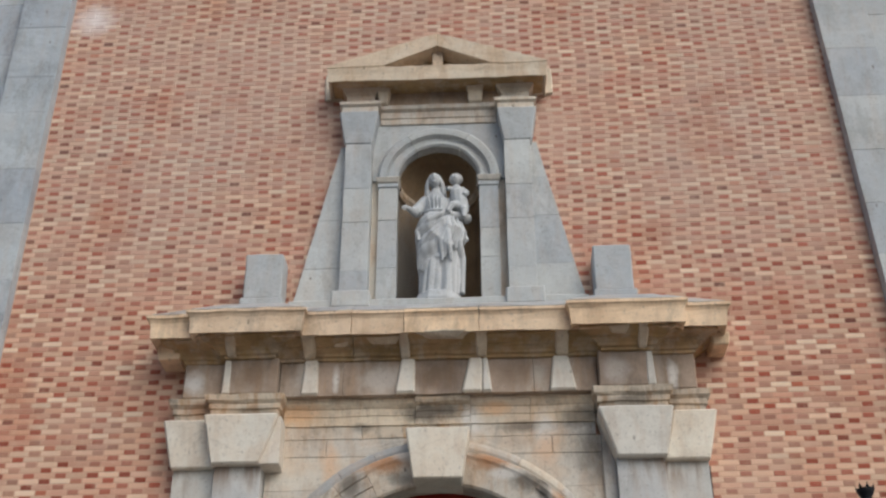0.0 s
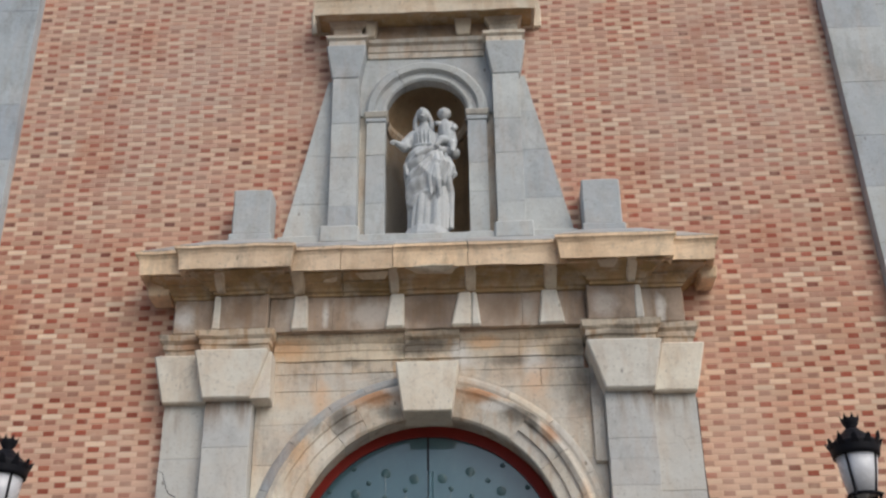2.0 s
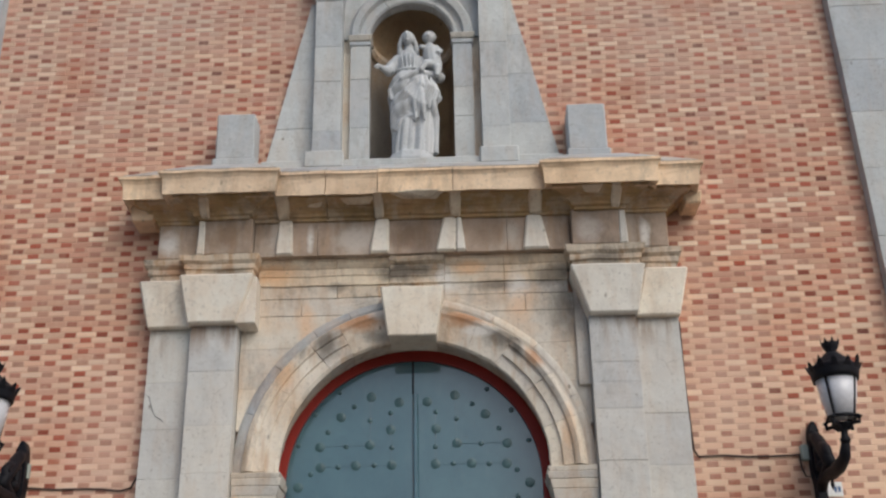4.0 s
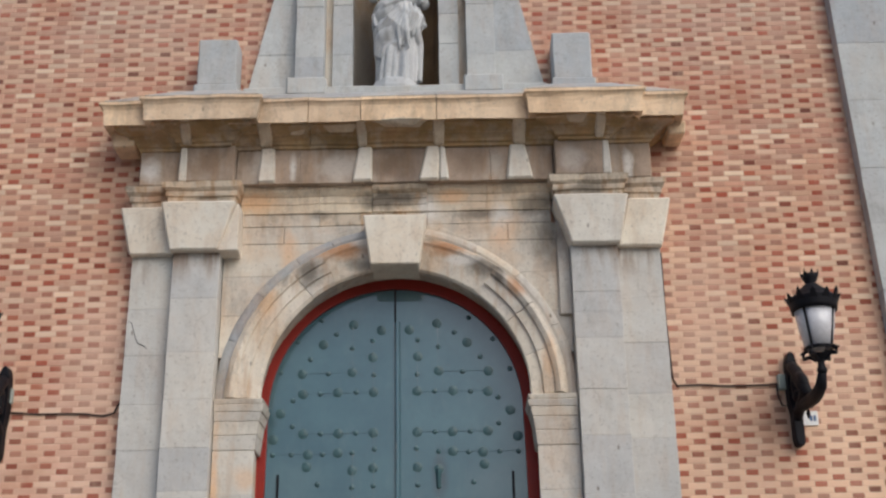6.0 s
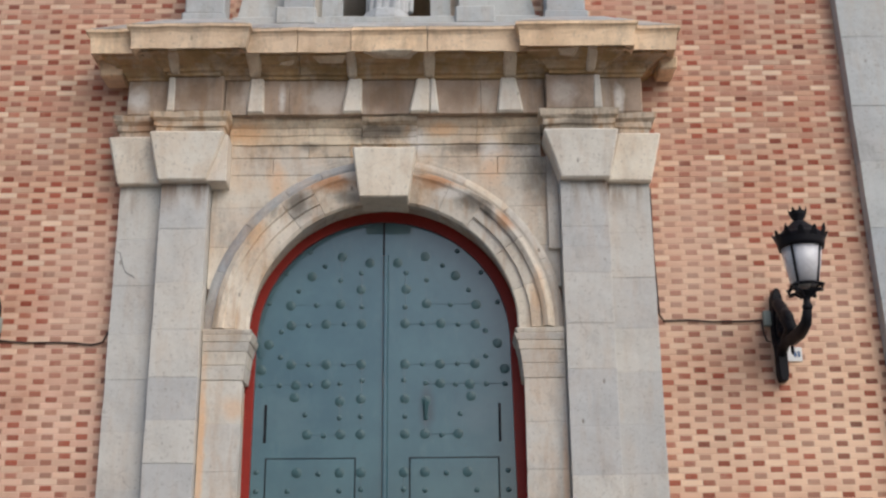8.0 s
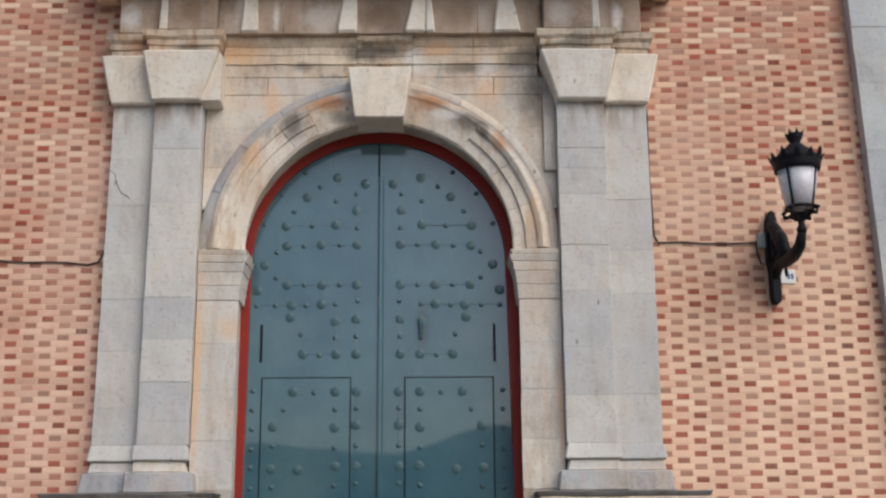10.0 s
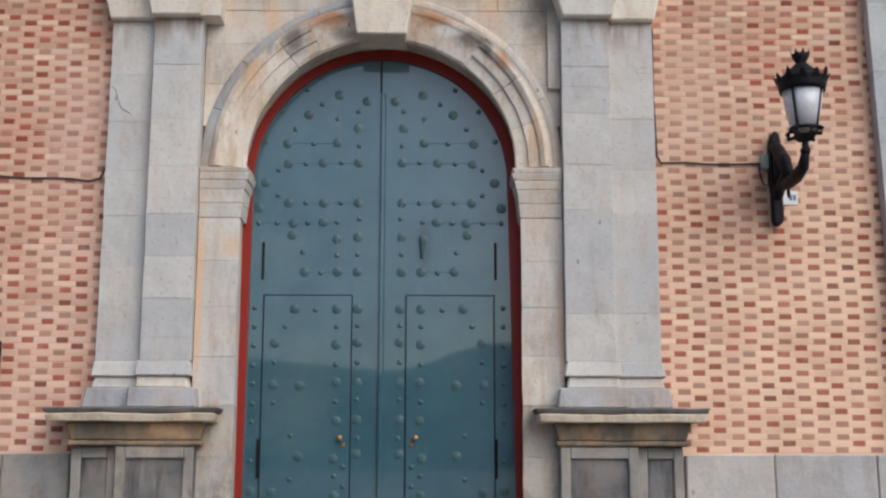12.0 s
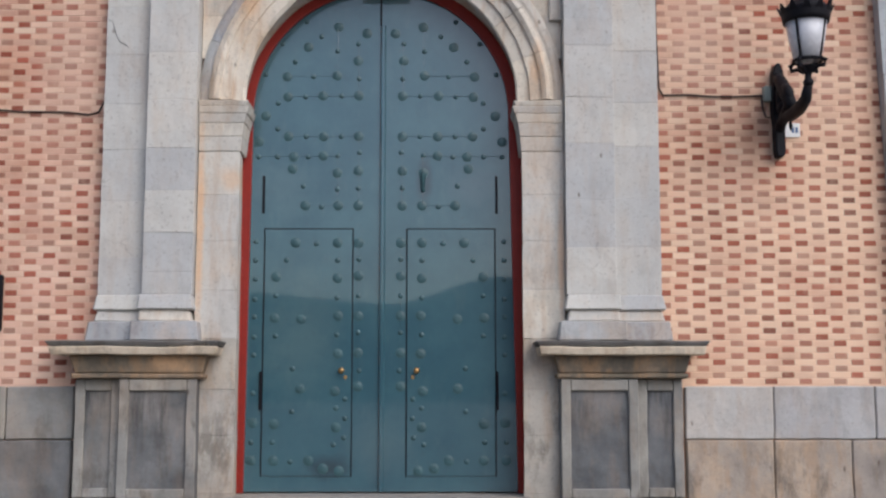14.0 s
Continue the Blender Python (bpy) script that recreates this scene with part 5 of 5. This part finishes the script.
def wall_lamp():
    """A four-sided lantern on a scrolled iron arm."""
    px, ly = 3.035, -0.94
    root = base("wall_lamp", "black iron wall lantern with opal panes on a scrolled bracket", "lamp", "wall lanterns", at=(px, 0, 4.1))
    pts = [(0.0, 3.70), (0.03, 3.705), (0.045, 3.76), (0.04, 4.0), (0.055, 4.1), (0.055, 4.30), (0.045, 4.48), (0.02, 4.55), (0.0, 4.555)]
    part("back_plate", prism([(px + x, z) for x, z in pts] + [(px - x, z) for x, z in pts[-2:0:-1]], -0.12, -0.004, 0.014), IRON, root)
    part("arm", tube([(px, -0.05, 3.92), (px, -0.16, 4.00), (px, -0.30, 4.02), (px, -0.45, 4.00), (px, -0.68, 4.00), (px, -0.86, 4.04), (px, ly, 4.14)], [0.045, 0.048, 0.050, 0.056, 0.058, 0.048, 0.034]), IRON, root, "", True)
    scroll = [(px, -0.07 - 0.24 * math.cos(radians(q)) * (1 - q / 520) + 0.0, 4.18 + 0.13 * math.sin(radians(q)) * (1 - q / 520)) for q in range(-80, 330, 18)]
    part("scroll", tube([(x, min(y, -0.06) - 0.1, z) for x, y, z in scroll], 0.046), IRON, root, "", True)
    part("brace", tube([(px, -0.05, 4.46), (px, -0.18, 4.36), (px, -0.34, 4.20), (px, -0.48, 4.06)], [0.045, 0.06, 0.06, 0.05]), IRON, root, "", True)
    part("drop", lathe([(0.006, -0.12), (0.018, -0.08), (0.012, -0.04), (0.03, 0.0)], px, -0.42, 3.99, 10), IRON, root, "", True)
    part("stem", lathe([(0.035, 0.0), (0.045, 0.03), (0.03, 0.06), (0.028, 0.10), (0.05, 0.125), (0.075, 0.15), (0.09, 0.16)], px, ly, 4.125, 12), IRON, root, "", True)
    lan = sub("lantern", root, "four-sided lantern head with opal panes")
    lo_r, hi_r, z0, z1 = 0.108, 0.168, 4.335, 4.67

    def corner(r, k, turn=45.0):
        q = radians(90 * k + turn)
        return px + r * math.cos(q), ly + r * math.sin(q)

    def curved_pane(k):
        """A quarter of the tapering glass, with thickness."""
        bm = bmesh.new()
        rows = []
        for i in range(9):
            q = radians(90 * k + 47 + 86 * i / 8)
            rows.append([bm.verts.new((px + r * math.cos(q), ly + r * math.sin(q), z)) for r, z in ((lo_r, z0), (lo_r + 0.036, z0 + 0.17), (hi_r, z1), (hi_r - 0.008, z1), (lo_r + 0.028, z0 + 0.17), (lo_r - 0.008, z0))])
        for a, b in zip(rows, rows[1:]):
            for i in range(6):
                bm.faces.new((a[i], a[(i + 1) % 6], b[(i + 1) % 6], b[i]))
        bm.faces.new(rows[0])
        bm.faces.new(rows[-1][::-1])
        return bm

    def ring_bar(r, z, thick):
        return tube([(px + r * math.cos(radians(15 * i)), ly + r * math.sin(radians(15 * i)), z) for i in range(25)], thick, 6)

    part("burner", lathe([(0.03, 0.0), (0.05, 0.02), (0.05, 0.16), (0.03, 0.22)], px, ly, z0 - 0.02, 12), WHITE, lan, "", True)
    for k in range(4):
        a0, b0 = corner(lo_r + 0.002, k), corner(hi_r + 0.002, k)
        part("pane", curved_pane(k), GLASS, lan, "curved opal white glass pane", True)
        part("bar", tube([(*a0, z0 - 0.01), (*b0, z1 + 0.01)], 0.0115, 6), IRON, lan)
        e = corner(lo_r + 0.018, k)
        part("scroll", tube([(e[0], e[1], z0), (px + (e[0] - px) * 1.25, ly + (e[1] - ly) * 1.25, z0 - 0.02), (px + (e[0] - px) * 1.15, ly + (e[1] - ly) * 1.15, z0 - 0.06), (px + (e[0] - px) * 0.75, ly + (e[1] - ly) * 0.75, z0 - 0.055), (px + (e[0] - px) * 0.3, ly + (e[1] - ly) * 0.3, z0 - 0.10)], [0.016, 0.022, 0.020, 0.016, 0.014], 6), IRON, lan)
    part("rail", ring_bar(lo_r + 0.006, z0, 0.014), IRON, lan)
    part("rail", ring_bar(lo_r * 0.62, z0 - 0.055, 0.010), IRON, lan)
    part("roof", lathe([(0.165, -0.005), (0.186, -0.005), (0.192, 0.03), (0.202, 0.085), (0.205, 0.10), (0.188, 0.108), (0.165, 0.135), (0.125, 0.172), (0.085, 0.205), (0.055, 0.235)], px, ly, 4.66, 28), IRON, lan, "domed iron roof with a deep rim", True)
    for i in range(12):
        q = radians(30 * i + 45)
        cx_, cy_ = math.cos(q), math.sin(q)
        high = 4.835 if i % 3 == 0 else 4.805
        pts = [(0.196, s_ * 0.034, 4.725) for s_ in (-1, 1)] + [(0.214, s_ * 0.026, 4.755) for s_ in (-1, 1)] + [(0.226, s_ * 0.020, 4.785) for s_ in (-1, 1)] + [(0.232, 0.0, high), (0.205, 0.0, high - 0.02)]
        part("leaf_crest", hull([(px + r * cx_ - t * cy_, ly + r * cy_ + t * cx_, z) for r, t, z in pts], 0), IRON, lan)
    part("chimney", lathe([(0.05, 0.0), (0.042, 0.03), (0.062, 0.06), (0.075, 0.10), (0.06, 0.105)], px, ly, 4.88, 12), IRON, lan, "", True)
    for k in range(8):
        q = radians(45 * k)
        x, y = px + 0.07 * math.cos(q), ly + 0.07 * math.sin(q)
        part("crown_point", hull([(x + 0.02 * math.sin(q), y - 0.02 * math.cos(q), 4.965), (x - 0.02 * math.sin(q), y + 0.02 * math.cos(q), 4.965), (x * 1.0 + 0.012 * math.cos(q), y + 0.012 * math.sin(q), 5.02), (x - 0.012 * math.cos(q), y - 0.012 * math.sin(q), 4.965)], 0), IRON, lan)
    return root


lamp = wall_lamp()
copy_thing(lamp, Matrix.Translation(((-4.015 - 3.035) * U, 0, 0)) @ lamp.matrix_basis)

# number plate, with its figures as plain bars
plate = base("number_plate", "small white enamel plate with blue figures beside the lantern", "plate", at=(3.18, 0, 3.90))
part("plate", block(3.105, 3.24, -0.014, -0.004, 3.90, 4.03, 0.003), WHITE, plate)
part("bar", block(3.165, 3.188, -0.018, -0.013, 3.94, 3.99, 0.001), BLUE, plate)
part("bar", block(3.198, 3.221, -0.018, -0.013, 3.94, 3.99, 0.001), BLUE, plate)
for dx in (0.0, -7.05 + 0.12):
    jb = base("junction_box", "grey-green electrical junction box beside the lantern bracket", "junction box", "junction boxes", at=(2.95 + dx, 0, 4.25))
    part("body", block(2.915 + dx, 2.985 + dx, -0.06, -0.004, 4.22, 4.36, 0.008), BOX, jb)
    part("cable_loop", tube([(2.90 + dx, -0.03, 4.28), (2.905 + dx, -0.04, 4.16), (2.93 + dx, -0.04, 4.08), (2.975 + dx, -0.04, 4.07), (2.985 + dx, -0.04, 4.2)], 0.008, 6), CABLE, jb)

# cables along the wall and down beside the pilasters


def cable(points, label):
    pts = []
    for (x0, z0), (x1, z1) in zip(points, points[1:]):
        n = max(2, int(abs(x1 - x0) + abs(z1 - z0)) * 6)
        pts += [(x0 + (x1 - x0) * i / n, -0.014, z0 + (z1 - z0) * i / n + 0.008 * math.sin(9 * (x0 + (x1 - x0) * i / n) + 3 * z0)) for i in range(n)]
    pts.append((points[-1][0], -0.014, points[-1][1]))
    tagged(part("cable", tube(pts, 0.0085, 6), CABLE), label, "cable", "wall cables")


cable([(1.975, 5.56), (1.968, 4.9), (1.985, 4.35), (2.02, 4.285), (2.45, 4.275), (2.93, 4.28)], "thin dark cable clipped to the brick beside the doorway")
cable([(-3.96, 4.14), (-3.45, 4.125), (-3.12, 4.10), (-3.03, 4.13), (-2.985, 4.22)], "thin dark cable clipped to the brick towards the lantern")

# dark notice case by the tall pilaster
case = base("notice_case", "dark metal notice case fixed to the brick wall", "notice case", at=(-4.1, 0, 2.17))
part("case", block(-4.40, -3.805, -0.07, -0.004, 2.17, 2.66, 0.01), IRON, case)
part("glass", block(-4.36, -3.845, -0.075, -0.07, 2.21, 2.62, 0.003), BLUE, case)

# ---- far hills across the square, seen only in the paint's gloss ----
hb = bmesh.new()
lo_row, hi_row = [], []
for i in range(121):
    q = radians(180 + 180 * i / 120)
    h = 27 + 5 * math.sin(i * 0.23) + 3 * math.sin(i * 0.71 + 1) + 2 * noise.noise((i * 0.4, 0, 0))
    lo_row.append(hb.verts.new((300 * math.cos(q), 300 * math.sin(q), 0.1)))
    hi_row.append(hb.verts.new((320 * math.cos(q), 320 * math.sin(q), h)))
for i in range(120):
    hb.faces.new((lo_row[i], lo_row[i + 1], hi_row[i + 1], hi_row[i]))
tagged(part("backdrop", hb, HILL), "dark wooded hills across the square", "hills", kind="structure")

# ---- bricks ----
COURSE, PERIOD, HEAD, JOINT = 0.0552, 0.3025, 0.106, 0.0085
Z0 = 1.705


def hidden(x, z):
    """Behind the stonework, where no brick is laid."""
    d = abs(x - CX)
    if z < 6.62:
        return d < 2.30
    if z < 7.14:
        return d < 2.55
    if z < 9.2:
        return d < 1.36 - (z - 7.35) * 0.214 - 0.12
    return d < 0.9 and z < 10.0


def brick_box(bm, x0, x1, z0, z1, y):
    c = 0.0018
    a = [bm.verts.new(p) for p in ((x0, 0.008, z0), (x1, 0.008, z0), (x1, 0.008, z1), (x0, 0.008, z1))]
    b = [bm.verts.new(p) for p in ((x0, y + c, z0), (x1, y + c, z0), (x1, y + c, z1), (x0, y + c, z1))]
    f = [bm.verts.new(p) for p in ((x0 + c, y, z0 + c), (x1 - c, y, z0 + c), (x1 - c, y, z1 - c), (x0 + c, y, z1 - c))]
    for p, q in ((a, b), (b, f)):
        for i in range(4):
            bm.faces.new((p[i], p[(i + 1) % 4], q[(i + 1) % 4], q[i]))
    bm.faces.new(f)


rng_b = random.Random(11)
field_h, field_s = bmesh.new(), bmesh.new()
one = {}
for key, w, mat in (("h", HEAD, HEADER_P), ("s", PERIOD - HEAD - JOINT, STRETCH_P)):
    bm = bmesh.new()
    h = COURSE - JOINT
    brick_box(bm, -w / 2, w / 2, -h / 2, h / 2, 0.0)
    for v in bm.verts:
        v.co *= U
    bmesh.ops.recalc_face_normals(bm, faces=bm.faces)
    me = bpy.data.meshes.new("brick")
    bm.to_mesh(me)
    bm.free()
    me.materials.append(mat)
    one[key] = me
singles = 0
row = 0
while Z0 + (row + 1) * COURSE < W_TOP - 0.5:
    z = Z0 + row * COURSE
    drift = 0.012 * math.sin(row * 0.37) + rng_b.uniform(-0.012, 0.012)
    start = 2.458 - 30 * PERIOD + (0.0 if row % 2 else PERIOD / 2) + drift
    for k in range(48):
        for key, xc, w in (("h", start + k * PERIOD, HEAD), ("s", start + (k + 0.5) * PERIOD, PERIOD - HEAD - JOINT)):
            x0, x1 = max(W_L + 0.004, xc - w / 2), min(W_R - 0.004, xc + w / 2)
            if x1 - x0 < 0.02 or hidden(xc, z):
                continue
            y = rng_b.uniform(-0.0014, 0.0014)
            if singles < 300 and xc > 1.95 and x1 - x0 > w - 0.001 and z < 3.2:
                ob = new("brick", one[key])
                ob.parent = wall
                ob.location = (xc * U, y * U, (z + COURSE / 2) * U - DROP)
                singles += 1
            else:
                dz = rng_b.uniform(-0.0015, 0.0015)
                brick_box(field_h if key == "h" else field_s, x0 + rng_b.uniform(0, 0.004), x1 - rng_b.uniform(0, 0.004), z + JOINT / 2 + dz, z + COURSE - JOINT / 2 + dz, y)
    row += 1
tagged(part("dark_bricks", field_h, HEADER, wall, "red and brown header bricks"), kind="stuff")
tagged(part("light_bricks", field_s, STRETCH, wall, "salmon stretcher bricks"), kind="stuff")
